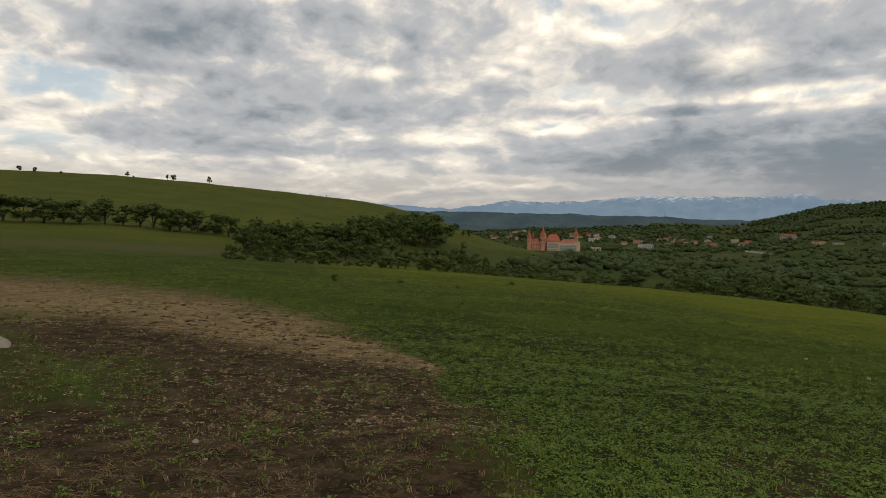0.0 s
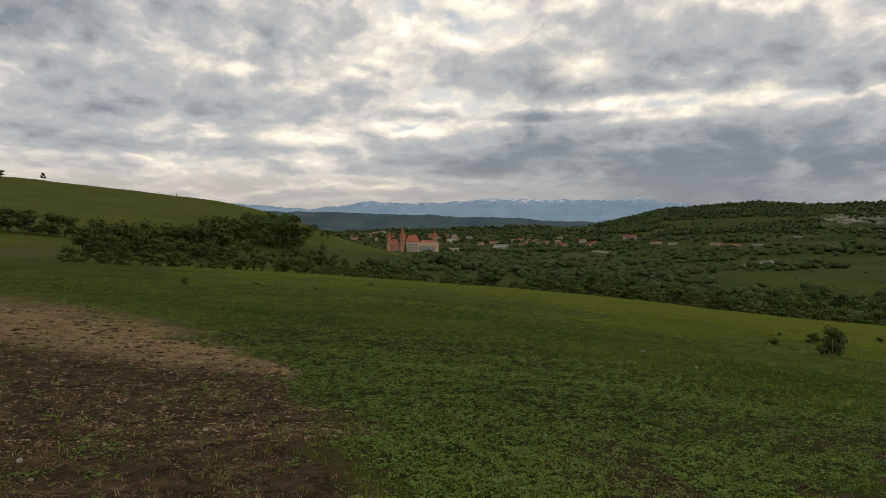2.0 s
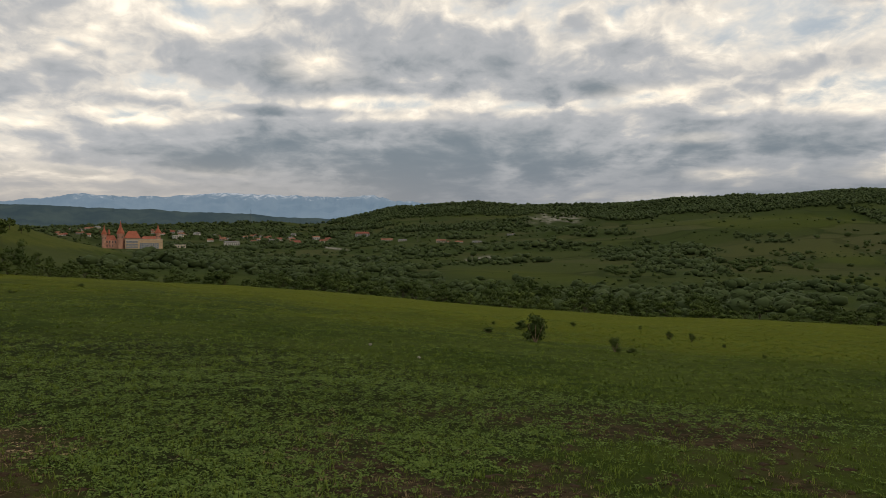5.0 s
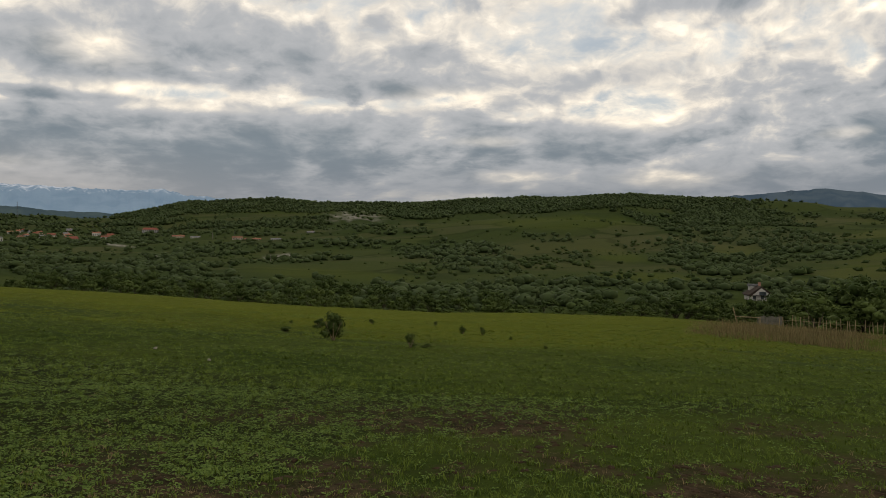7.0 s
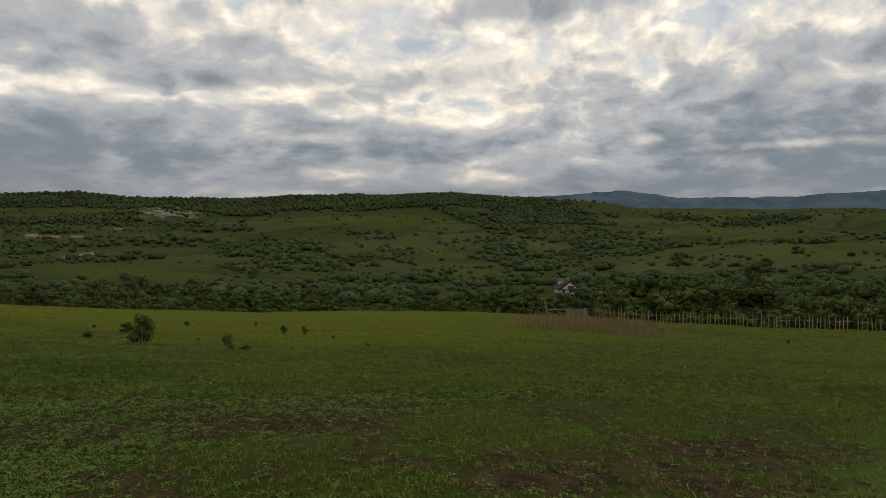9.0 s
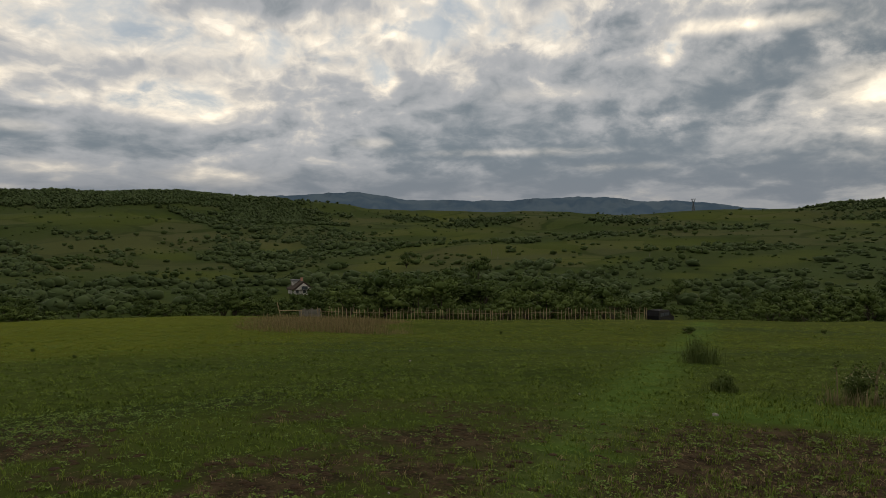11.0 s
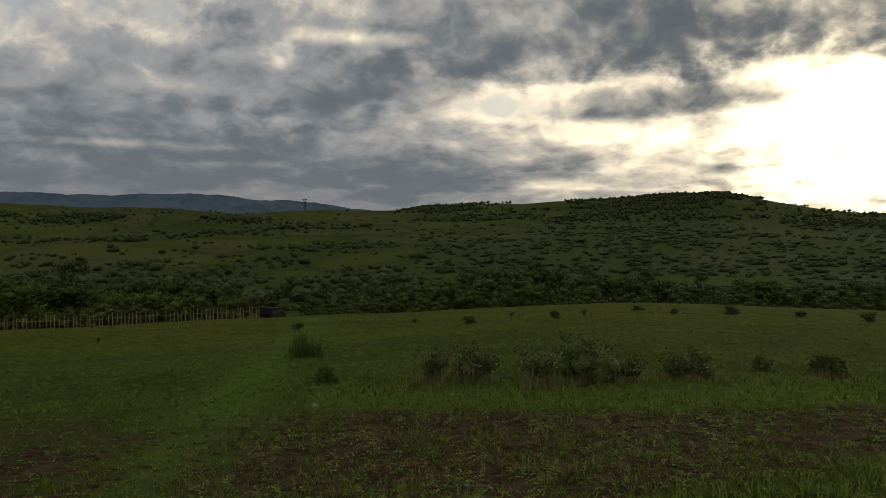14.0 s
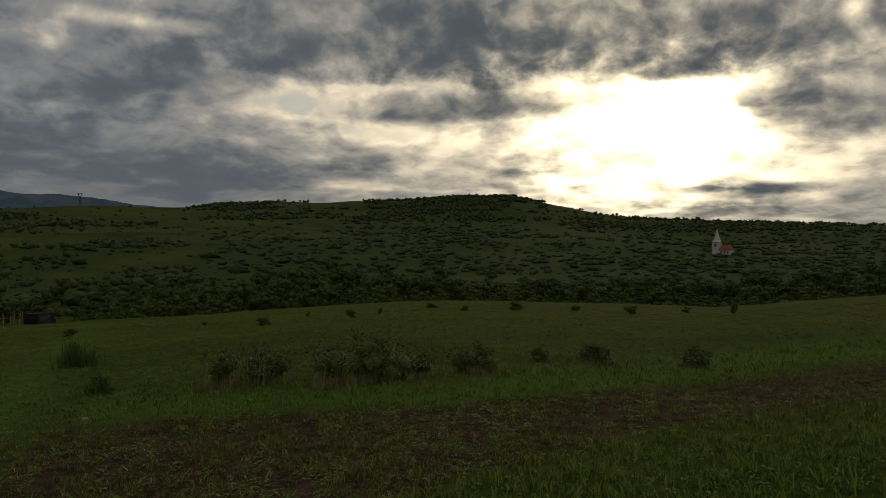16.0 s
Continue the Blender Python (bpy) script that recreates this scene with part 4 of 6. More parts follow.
# ---- trees: a tapered trunk with limbs, and a crown of many leaf sprays ----
def tree_parts(thing, g, crown_low=0.25, spread=0.42, n=520, leaf=0.042, lobes=8, mat=None):
    """A tree one metre high, to be scaled; the crown starts at crown_low."""
    bm = bmesh.new()
    tube(bm, (0, 0, -0.03), (0.01, 0, crown_low + 0.1), 0.030, 0.020)
    lob = []
    for i in range(lobes):
        a = i * 2.4 + g.uniform(-0.5, 0.5)
        h = g.uniform(crown_low + 0.1, 0.82)
        d = spread * g.uniform(0.25, 0.8) * (1 - 0.45 * max(0, h - 0.5))
        k = g.uniform(0.12, 0.21)
        tip = (d * math.cos(a), d * math.sin(a), h)
        lob.append((*tip, k, k * g.uniform(0.75, 1.0)))
        mid = (tip[0] * 0.35, tip[1] * 0.35, crown_low + 0.08 + (h - crown_low) * 0.35)
        tube(bm, (0.005, 0, crown_low * g.uniform(0.6, 1.1)), mid, 0.014, 0.009, 5)
        tube(bm, mid, tip, 0.009, 0.003, 5)
    lob.append((g.uniform(-0.06, 0.06), g.uniform(-0.06, 0.06), 0.8, 0.17, 0.17))
    part("trunk", bm, BARK, thing)
    v, q = leaf_cloud(g, lob, n, leaf, 0.62)
    part("crown", quads_mesh("crown", v, q, None), mat or LEAF_DARK, thing)


def tree_family(name, label, category, group, count, spots, mat=None, **shape):
    """Several trees of one kind, of count different builds, at rows of place, turn, width and height."""
    made = []
    for i, (place, turn, w, h) in enumerate(spots):
        if i < count:
            t = base(name, label, category, place, turn, (w, w, h), group)
            tree_parts(t, np.random.default_rng(500 + i * 7 + len(name)), mat=mat, **shape)
            made.append(t)
        else:
            src = made[int(rng.integers(0, len(made)))]
            copy_thing(src, Matrix.LocRotScale(Vector(place), Euler((0, 0, turn)), Vector((w / src.scale.x, w / src.scale.y, h / src.scale.z))))


def row_spots(azs, els, heights, widen=1.0):
    out = []
    for a, e, deg in zip(azs, els, heights):
        x, y, z = spot(a, e)
        h = math.hypot(x, y) * math.tan(radians(deg))
        out.append(((x, y, z - 0.1), rng.uniform(0, 6.28), h * widen * rng.uniform(0.85, 1.2), h))
    return out


# the orchard row across the foot of the hill
a = np.array([30.8, 29.6, 28.4, 27.2, 26.2, 24.6, 23.4, 22.3, 21.4, 20.3, 19.6, 18.4, 17.2, 16.2])
tree_family("orchard_tree", "small dark green fruit tree in a hillside row", "tree", "orchard row", 5,
            row_spots(a, np.interp(a, [15, 18.8, 24, 31], [0.75, 1.1, 1.6, 1.7]), rng.uniform(1.5, 2.0, len(a)) * np.interp(a, [16, 18], [0.8, 1]), 1.5), crown_low=0.12, spread=0.48)

# the thicket at the hill's corner
a = np.concatenate([np.linspace(15, 7, 11), np.linspace(14.5, 5.5, 10), np.linspace(7, 0.5, 9), np.linspace(6, -2.5, 10), np.linspace(4, 1, 4)])
e = np.concatenate([np.linspace(-0.25, -0.6, 11), np.linspace(-0.55, -1.05, 10), np.linspace(0.3, 0.2, 9), np.linspace(-0.9, -1.3, 10), np.linspace(1.1, 1.0, 4)])
hh = np.concatenate([rng.uniform(2.1, 2.8, 11), rng.uniform(1.2, 2.0, 10), rng.uniform(1.9, 2.6, 9), rng.uniform(1.0, 1.9, 10), rng.uniform(1.7, 2.1, 4)])
tree_family("thicket_tree", "bushy dark green tree in a dense thicket on the slope", "tree", "thicket", 6, row_spots(a, e, hh, 1.25), crown_low=0.03, spread=0.46, n=700, leaf=0.036)

# low growth in front of the thicket and young trees beyond its end
a = np.concatenate([np.linspace(16, -9, 44), np.linspace(12, 0, 16)]) + rng.uniform(-0.3, 0.3, 60)
e = np.concatenate([np.interp(a[:44], [-9, 0, 8, 16], [-2.35, -1.75, -1.3, -0.8]), np.interp(a[44:], [0, 12], [0.4, 0.2])])
tree_family("thicket_shrub", "low leafy shrub along the foot of the thicket", "shrub", "thicket shrubs", 5, row_spots(a, e, np.concatenate([rng.uniform(0.5, 1.3, 44), rng.uniform(1.2, 2.0, 16)]), 1.4), mat=LEAF_PALE, crown_low=0.02, spread=0.48, n=420, leaf=0.045)
a = np.array([-3.4, -4.9, -5.6, -6.2, -7.8, -2.4])
tree_family("young_tree", "slender young tree beside the hedge", "tree", "young trees", 3, row_spots(a, np.interp(a, [-9, 0], [-2.3, -1.75]), np.array([1.5, 1.2, 1.0, 0.9, 1.0, 1.1]), 0.7), crown_low=0.22, spread=0.36)

# single trees and shrubs on the hill and along its brow
a = np.array([29.9, 29.0, 27.4, 23.2, 22.8, 20.5, 20.1, 17.6, 9.0, 10.2, -0.9, -1.6, -2.0, 13.0, 24.8])
e = np.array([5.0, 5.0, 4.95, 5.0, 4.95, 4.95, 4.75, 4.7, 3.95, 4.1, 1.15, 0.9, 0.8, 3.7, 3.5])
hh = np.array([0.5, 0.45, 0.3, 0.45, 0.2, 0.4, 0.6, 0.6, 0.15, 0.15, 0.9, 0.6, 0.7, 0.15, 0.2])
tree_family("hill_tree", "lone small tree on the grassy hill", "tree", "hill trees", 4, row_spots(a, e, hh, 0.95), crown_low=0.3)

# the hedge and thickets behind the field's far edge
HEDGE_TOP = ring("0:-.5 -3:-.75 -8:-1.2 -14:-1.5 -20:-1.7 -25:-1.9 -28:-2.4 -32:-2.7 -36:-2.9 -38:-2.3 -40:-3 -44:-3.3 -50:-3.4 -54:-3.9 -58:-4.2 -63:-3.6 -68:-3.3 -73:-2.9 -77:-1.9 -81:-1.9 -84:-2.8 -87:-2.3 -92:-3 -96:-3.4 -100:-3.8 -104:-3.3 -109:-3.1 -113:-2 -117:-1.9 -121:-2.5 -127:-2.7 -135:-2.8 -143:-2.4 -148:-2.3 -152:-1.8 -157:-1.2")


def hedge_spots(n, near, far, lo, hi):
    out = []
    for az in np.linspace(-1.5, -158, n) + rng.uniform(-0.7, 0.7, n):
        r = float(around(az, EDGE_R)) * rng.uniform(near, far)
        x, y, z = on(az, r)
        if -99.5 < az < -95.5 and r < 120:
            continue
        top = EYE + r * math.tan(radians(float(around(az, HEDGE_TOP)) - rng.uniform(lo, hi)))
        h = max(1.2, top - z)
        out.append(((x, y, z - 0.15), rng.uniform(0, 6.28), h * rng.uniform(0.9, 1.35) + 0.6, h))
    return out


tree_family("hedge_tree", "dark green bushy tree in the hedge below the field", "tree", "hedge trees", 8, hedge_spots(260, 1.2, 1.75, -0.25, 0.8), crown_low=0.1, spread=0.46, n=520, leaf=0.036)
tree_family("hedge_shrub", "leafy green shrub at the edge of the field", "shrub", "hedge shrubs", 6, hedge_spots(300, 1.05, 1.35, 0.5, 2.0), mat=LEAF_PALE, crown_low=0.03, spread=0.48, n=420, leaf=0.04)

# taller trees behind the fence and by the stream
a = np.array([-76.5, -77.4, -79.6, -81.0, -83.5, -82.2, -86.8, -91.0, -37.9, -113.2, -114.8, -116.5, -122.0, -104.5, -108.6, -153.5, -156.0, -148.5, -66.8, -51.0, -117.5, -112.0, -121.5, -98.5, -101.0, -103.0, -84.0, -78.0, -106.5, -125.5, -129.5, -47.0, -58.5, -62.0])
e = np.array([-4.2, -4.4, -4.4, -4.3, -3.6, -4.4, -4.2, -4.2, -4.6, -4.2, -4.3, -4.3, -4.0, -4.4, -4.3, -3.2, -3.2, -3.6, -4.6, -4.5, -4.2, -4.2, -4.0, -4.6, -4.7, -4.7, -2.2, -2.0, -4.3, -3.8, -3.8, -4.9, -4.8, -4.8])
hh = np.array([2.4, 2.0, 2.2, 2.6, 2.4, 1.8, 2.0, 1.5, 2.3, 2.1, 2.4, 2.2, 1.6, 1.2, 1.5, 1.6, 1.9, 1.4, 1.1, 1.0, 3.0, 2.0, 2.2, 2.0, 1.8, 1.7, 1.2, 1.4, 1.8, 1.8, 1.6, 1.5, 1.2, 1.4])
tree_family("valley_tree", "tall round-crowned tree in the valley bottom", "tree", "valley trees", 5, row_spots(a, e, hh, 0.95), crown_low=0.12, spread=0.4, n=800, leaf=0.032)


# ---- the town and the castle across the valley ----
SALMON = plain("salmon_render", (0.38, 0.205, 0.150), 0.9, 0.2, 0.4, 0.25)
OCHRE = plain("ochre_render", (0.46, 0.34, 0.22), 0.9, 0.2, 0.4, 0.2)
CASTLE_TILE = plain("castle_roof_tiles", (0.31, 0.100, 0.060), 0.85, 0.2, 0.5, 0.3)
TILE = plain("red_roof_tiles", (0.20, 0.066, 0.045), 0.85, 0.2, 0.5, 0.3)
TILE_OLD = plain("weathered_roof_tiles", (0.24, 0.11, 0.07), 0.9, 0.2, 0.5, 0.3)
WHITEWASH = plain("whitewash", (0.46, 0.44, 0.41), 0.85, 0.2, 0.5, 0.12)
CREAM = plain("cream_render", (0.42, 0.37, 0.29), 0.9, 0.2, 0.5, 0.2)
GREY = plain("grey_render", (0.30, 0.29, 0.28), 0.9, 0.2, 0.5, 0.25)
SLATE = plain("grey_sheet_roof", (0.15, 0.15, 0.155), 0.75, 0.2, 0.5, 0.25)
ROOF_BROWN = plain("dark_brown_roof", (0.050, 0.038, 0.030), 0.9, 0.1, 0.5, 0.3)
GLASS = plain("dark_window_glass", (0.06, 0.07, 0.08), 0.12, 0.5, 1.0, 0.2, 0.0)
PANE = plain("blue_grey_glazing", (0.17, 0.20, 0.24), 0.15, 0.5, 0.6, 0.2, 0.0)
METAL = plain("galvanised_steel", (0.30, 0.31, 0.32), 0.5, 0.5, 2.0, 0.2, 0.1, 0.8)
DARK_STEEL = plain("dark_painted_steel", (0.07, 0.075, 0.08), 0.6, 0.4, 2.0, 0.2, 0.1)
POST = plain("split_chestnut", (0.27, 0.21, 0.125), 0.9, 0.15, 6.0, 0.35, 0.4)
PLANK = plain("weathered_planks", (0.15, 0.14, 0.12), 0.9, 0.1, 3.0, 0.35, 0.4)
BLACK = plain("black_car_paint", (0.008, 0.008, 0.009), 0.75, 0.1, 2.0, 0.2, 0.0)
RUBBER = plain("tyre_rubber", (0.02, 0.02, 0.02), 0.9, 0.1, 4.0, 0.2)


def windows(wall, xs, z, w, h, y, mat=None):
    for x in xs:
        part("window", box(bmesh.new(), x - w / 2, x + w / 2, y - 0.06, y + 0.05, z, z + h), mat or GLASS, wall)


def castle():
    x, y, z = spot(-8.5, -0.12)
    k = math.hypot(x, y) / 800 * 0.83
    c = base("castle", "salmon-walled castle with red pointed tower roofs and a glazed front wing", "castle", (x, y, z - 0.5), radians(-8.5), (k, k, k))
    keep = part("wall", box(bmesh.new(), -33, -7, 4, 22, 0, 11.5), SALMON, c, "salmon castle wall")
    windows(keep, np.arange(-31, -8, 3.1), 7.6, 1.1, 2.2, 4)
    windows(keep, np.arange(-31, -20, 3.1), 3.5, 1.1, 2.2, 4)
    hall = part("hall", box(bmesh.new(), -9, 10, 6, 22, 0, 14), SALMON, c)
    windows(hall, np.arange(-7, 10, 2.8), 11.5, 1.1, 2.2, 6)
    part("roof", gable(bmesh.new(), -9, 9, 6, 22, 14, 22.5, 0.6, 5), CASTLE_TILE, c, "steep red tiled hip roof")
    part("roof", gable(bmesh.new(), -31, -18, 5, 21, 11.5, 17, 0.6, 3), CASTLE_TILE, c, "red tiled roof")
    wing = part("front_wing", box(bmesh.new(), -8, 34, -4, 5.5, 0, 11.8), OCHRE, c, "ochre front wing")
    part("flat_roof", box(bmesh.new(), -8.6, 34.6, -4.6, 6, 11.8, 12.6), CREAM, c)
    part("east_wing", box(bmesh.new(), 9, 33, 5.6, 20, 0, 12.7), SALMON, c)
    part("roof", gable(bmesh.new(), 9, 33, 6, 20, 12.7, 16, 0.5, 4), CASTLE_TILE, c)
    for i in range(3):
        for j in range(6):
            part("window", box(bmesh.new(), -6.6 + 2.15 * j, -4.85 + 2.15 * j, -4.12, -3.9, 1.2 + 3.2 * i, 3.6 + 3.2 * i), PANE, wing)
    part("surround", box(bmesh.new(), -7.3, 6.6, -4.3, -4.05, 10.4, 11.1), WHITEWASH, wing, "white window surround")
    for j in range(9):
        part("window", box(bmesh.new(), 8.2 + 2.4 * j, 10.3 + 2.4 * j, -4.12, -3.9, 0.8, 7.6), PANE, wing)
    for i in (2.9, 5.3):
        part("transom", box(bmesh.new(), 8, 30, -4.25, -4.1, i, i + 0.25), WHITEWASH, wing)

    def tower(cx, cy, r, wall_h, roof_h, flare, label):
        t = part("tower", lathe(bmesh.new(), [(r * 1.05, 0), (r, wall_h * 0.3), (r, wall_h - 2), (r * 1.18, wall_h - 1.4), (r * 1.18, wall_h)], 16, cx, cy), SALMON, c, label)
        part("tower_roof", lathe(bmesh.new(), [(r * flare, wall_h), (r * flare * 0.72, wall_h + roof_h * 0.22), (r * 0.45, wall_h + roof_h * 0.5), (0.08, wall_h + roof_h)], 16, cx, cy), CASTLE_TILE, t, "pointed red cone roof")
        part("finial", tube(bmesh.new(), (cx, cy, wall_h + roof_h - 0.3), (cx, cy, wall_h + roof_h + 1.6), 0.1, 0.04), METAL, t)
        for s in (-0.5, 0.5):
            part("window", box(bmesh.new(), cx + s * r - 0.4, cx + s * r + 0.4, cy - r * 1.0, cy - r * 0.6, wall_h - 5.5, wall_h - 3.3), GLASS, t)
    tower(-31, 3, 2.5, 18, 11.5, 1.35, "slim round corner tower")
    tower(-13, 2, 3.6, 19, 15, 1.35, "stout round main tower")
    tower(29, 4, 2.7, 20, 11, 1.6, "round end tower with a flared cap")
    part("tower_roof", lathe(bmesh.new(), [(1.6, 18), (1.6, 20), (0.05, 26)], 10, -26, 12), CASTLE_TILE, c)


castle()


def house(az, el, w, wall_h, roof_h, wall_mat, roof_mat, label, depth=0.8, turn=0.0, rows=1, group="town houses", category="house"):
    """A house w degrees wide seen from the eye, standing on the slope."""
    x, y, z = spot(az, el)
    r = math.hypot(x, y)
    k = r * math.tan(radians(1))
    w, wall_h, roof_h = w * k * 0.85, wall_h * k * 0.85, roof_h * k * 0.85
    h = base("house", label, category, (x, y, z - 0.4), radians(az + turn), group=group)
    d = w * depth
    wall = part("wall", box(bmesh.new(), -w / 2, w / 2, -d / 2, d / 2, -1.0, wall_h), wall_mat, h)
    n = max(2, int(w / 2.6))
    for i in range(rows):
        z0 = wall_h * (0.2 + i / rows * 0.85)
        windows(wall, (np.arange(n) + 0.5) / n * w - w / 2, z0, w / n * 0.42, wall_h / rows * 0.48, -d / 2)
    if roof_h > 0:
        part("roof", gable(bmesh.new(), -w / 2, w / 2, -d / 2, d / 2, wall_h, wall_h + roof_h, 0.35, w * 0.12 if roof_mat is TILE else 0.0), roof_mat, h)
        part("chimney", box(bmesh.new(), w * 0.15, w * 0.15 + 0.7, -0.3, 0.4, wall_h + roof_h * 0.5, wall_h + roof_h + 0.8), SALMON, h)
    else:
        part("parapet", box(bmesh.new(), -w / 2 - 0.2, w / 2 + 0.2, -d / 2 - 0.2, d / 2 + 0.2, wall_h, wall_h + 0.35), GREY, h)
    return h


# houses that stand out
house(-15.35, 0.12, 1.25, 0.30, 0.12, WHITEWASH, SLATE, "long white-walled house with a low grey roof", 0.5, 12, group="")
house(-11.7, -0.05, 0.95, 0.28, 0.0, CREAM, None, "low cream flat-roofed building beside the castle", 0.6, 0, 1, "")
house(-11.5, 0.55, 0.75, 0.35, 0.0, WHITEWASH, None, "pale two-storey flat-roofed block", 0.7, 10, 2, "")
house(-18.8, 0.45, 0.7, 0.20, 0.12, CREAM, TILE, "cream house with an orange-red tiled roof")
house(-20.0, 0.2, 1.1, 0.18, 0.20, CREAM, TILE, "wide low house under a red tiled roof")
house(-21.6, 0.55, 0.65, 0.25, 0.10, WHITEWASH, TILE_OLD, "small white house with a brown roof")
house(-22.5, 0.4, 0.6, 0.25, 0.14, SALMON, TILE, "salmon house with a red roof")
house(-22.1, 0.3, 0.6, 0.22, 0.12, WHITEWASH, TILE, "small white house with a red roof")
house(-25.1, 0.75, 1.25, 0.32, 0.16, GREY, TILE, "long grey building with a bright red roof", 0.5, 5, 2)
house(-27.0, 0.42, 1.0, 0.14, 0.12, CREAM, TILE_OLD, "low cream farmhouse with a brown tiled roof")
house(-28.2, 0.4, 0.8, 0.12, 0.08, WHITEWASH, SLATE, "long low white shed", 0.5)
house(-31.2, 0.32, 0.9, 0.22, 0.10, CREAM, TILE_OLD, "cream farm building with a brown roof")
house(-32.3, 0.3, 1.4, 0.10, 0.10, WHITEWASH, TILE_OLD, "long low barn with pale walls", 0.4)
house(-34.0, 0.3, 0.9, 0.12, 0.09, WHITEWASH, SLATE, "low white farm shed", 0.4)
house(-36.6, 0.85, 0.7, 0.10, 0.08, GREY, SLATE, "low grey shed on the slope", 0.5)
g = np.random.default_rng(21)
for i in range(46):
    az = g.uniform(-6.6, -3.2) if i < 16 else g.uniform(-20, -9.5)
    el = g.uniform(0.75, 1.35) if i < 16 else g.uniform(0.75, 1.15) if az > -13 else g.uniform(0.35, 0.85)
    wl, lab = ((WHITEWASH, "small white-walled town house"), (CREAM, "small cream town house"), (GREY, "small grey town house"))[i % 3]
    house(az, el, g.uniform(0.3, 0.55), g.uniform(0.1, 0.17), g.uniform(0.08, 0.13), wl, (TILE, TILE_OLD, TILE_OLD, SLATE)[int(g.integers(0, 4))], lab + " with a pitched roof", 0.8, g.uniform(-40, 40))


# the house below the fence
def cottage():
    x, y, z = spot(-69.9, -3.95)
    r = math.hypot(x, y)
    k = r * math.tan(radians(1))
    h = base("house", "small whitewashed cottage with a dark brown gabled roof among trees", "house", (x, y, z), radians(-70 + 14))
    w, d, eave, rise = 1.5 * k, 1.7 * k, 0.42 * k, 0.62 * k
    wall = part("wall", box(bmesh.new(), -w / 2, w / 2, -d / 2, d / 2, -1, eave), WHITEWASH, h)
    bm = gable(bmesh.new(), -d / 2, d / 2, -w / 2, w / 2, eave, eave + rise, 0.12 * k, 0.0, 0.07 * k)
    bmesh.ops.rotate(bm, verts=bm.verts, cent=(0, 0, 0), matrix=Matrix.Rotation(radians(90), 3, "Z"))
    part("roof", bm, ROOF_BROWN, h, "dark brown gabled roof")
    front = -d / 2 - 0.14 * k
    bm = bmesh.new()
    p = [bm.verts.new((sx * w * 0.42, front + dy, eave + up)) for dy in (0, 0.1 * k) for sx, up in ((-1, -0.02 * k), (1, -0.02 * k), (0, rise * 0.78))]
    for f in ((0, 1, 2), (5, 4, 3), (0, 3, 4, 1), (1, 4, 5, 2), (2, 5, 3, 0)):
        bm.faces.new([p[i] for i in f])
    part("gable_end", bm, WHITEWASH, h, "whitewashed gable end")
    part("balcony", box(bmesh.new(), -0.16 * k, 0.3 * k, front - 0.03 * k, front + 0.02 * k, eave, eave + 0.24 * k), GLASS, h, "dark attic opening")
    windows(wall, (-w * 0.3, w * 0.05, w * 0.32), eave * 0.3, 0.2 * k, 0.22 * k, -d / 2)
    ell = part("annexe", box(bmesh.new(), -0.5 * k, 0.15 * k, 0.3 * k, 0.8 * k, 0.3 * k, 0.98 * k), WHITEWASH, h)
    part("annexe_roof", box(bmesh.new(), -0.56 * k, 0.21 * k, 0.24 * k, 0.86 * k, 0.98 * k, 1.12 * k), SLATE, ell, "weathered grey sheet roof")
    part("chimney", box(bmesh.new(), 0.05 * k, 0.2 * k, 0.1 * k, 0.25 * k, eave + 0.4 * k, eave + 0.85 * k), SALMON, h)


cottage()


def church():
    x, y, z = spot(-146.2, -0.9)
    r = math.hypot(x, y)
    k = r * math.tan(radians(1))
    c = base("church", "white village church with a pointed spire and red nave roof", "church", (x, y, z - 1), radians(-146 - 25))
    w = 0.5 * k
    t = part("tower", box(bmesh.new(), -w / 2, w / 2, -w / 2, w / 2, -1, 1.0 * k), WHITEWASH, c, "white square tower")
    part("spire", lathe(bmesh.new(), [(w * 0.68, 1.0 * k), (w * 0.5, 1.12 * k), (0.05, 1.95 * k)], 8), WHITEWASH, t, "pale pointed spire")
    part("cross", tube(bmesh.new(), (0, 0, 1.93 * k), (0, 0, 2.02 * k), 0.12, 0.06), METAL, t)
    windows(t, (0,), 0.62 * k, 0.14 * k, 0.24 * k, -w / 2)
    part("cornice", box(bmesh.new(), -w * 0.56, w * 0.56, -w * 0.56, w * 0.56, 0.96 * k, 1.0 * k), CREAM, t)
    nave = part("nave", box(bmesh.new(), w / 2, w / 2 + 0.9 * k, -w * 0.6, w * 0.6, -1, 0.42 * k), WHITEWASH, c)
    part("roof", gable(bmesh.new(), w / 2, w / 2 + 0.9 * k, -w * 0.6, w * 0.6, 0.42 * k, 0.8 * k, 0.4, 0.2 * k), TILE, c, "red tiled nave roof")
    windows(nave, w / 2 + np.array([0.2, 0.45, 0.7]) * k, 0.15 * k, 0.09 * k, 0.2 * k, -w * 0.6)


church()


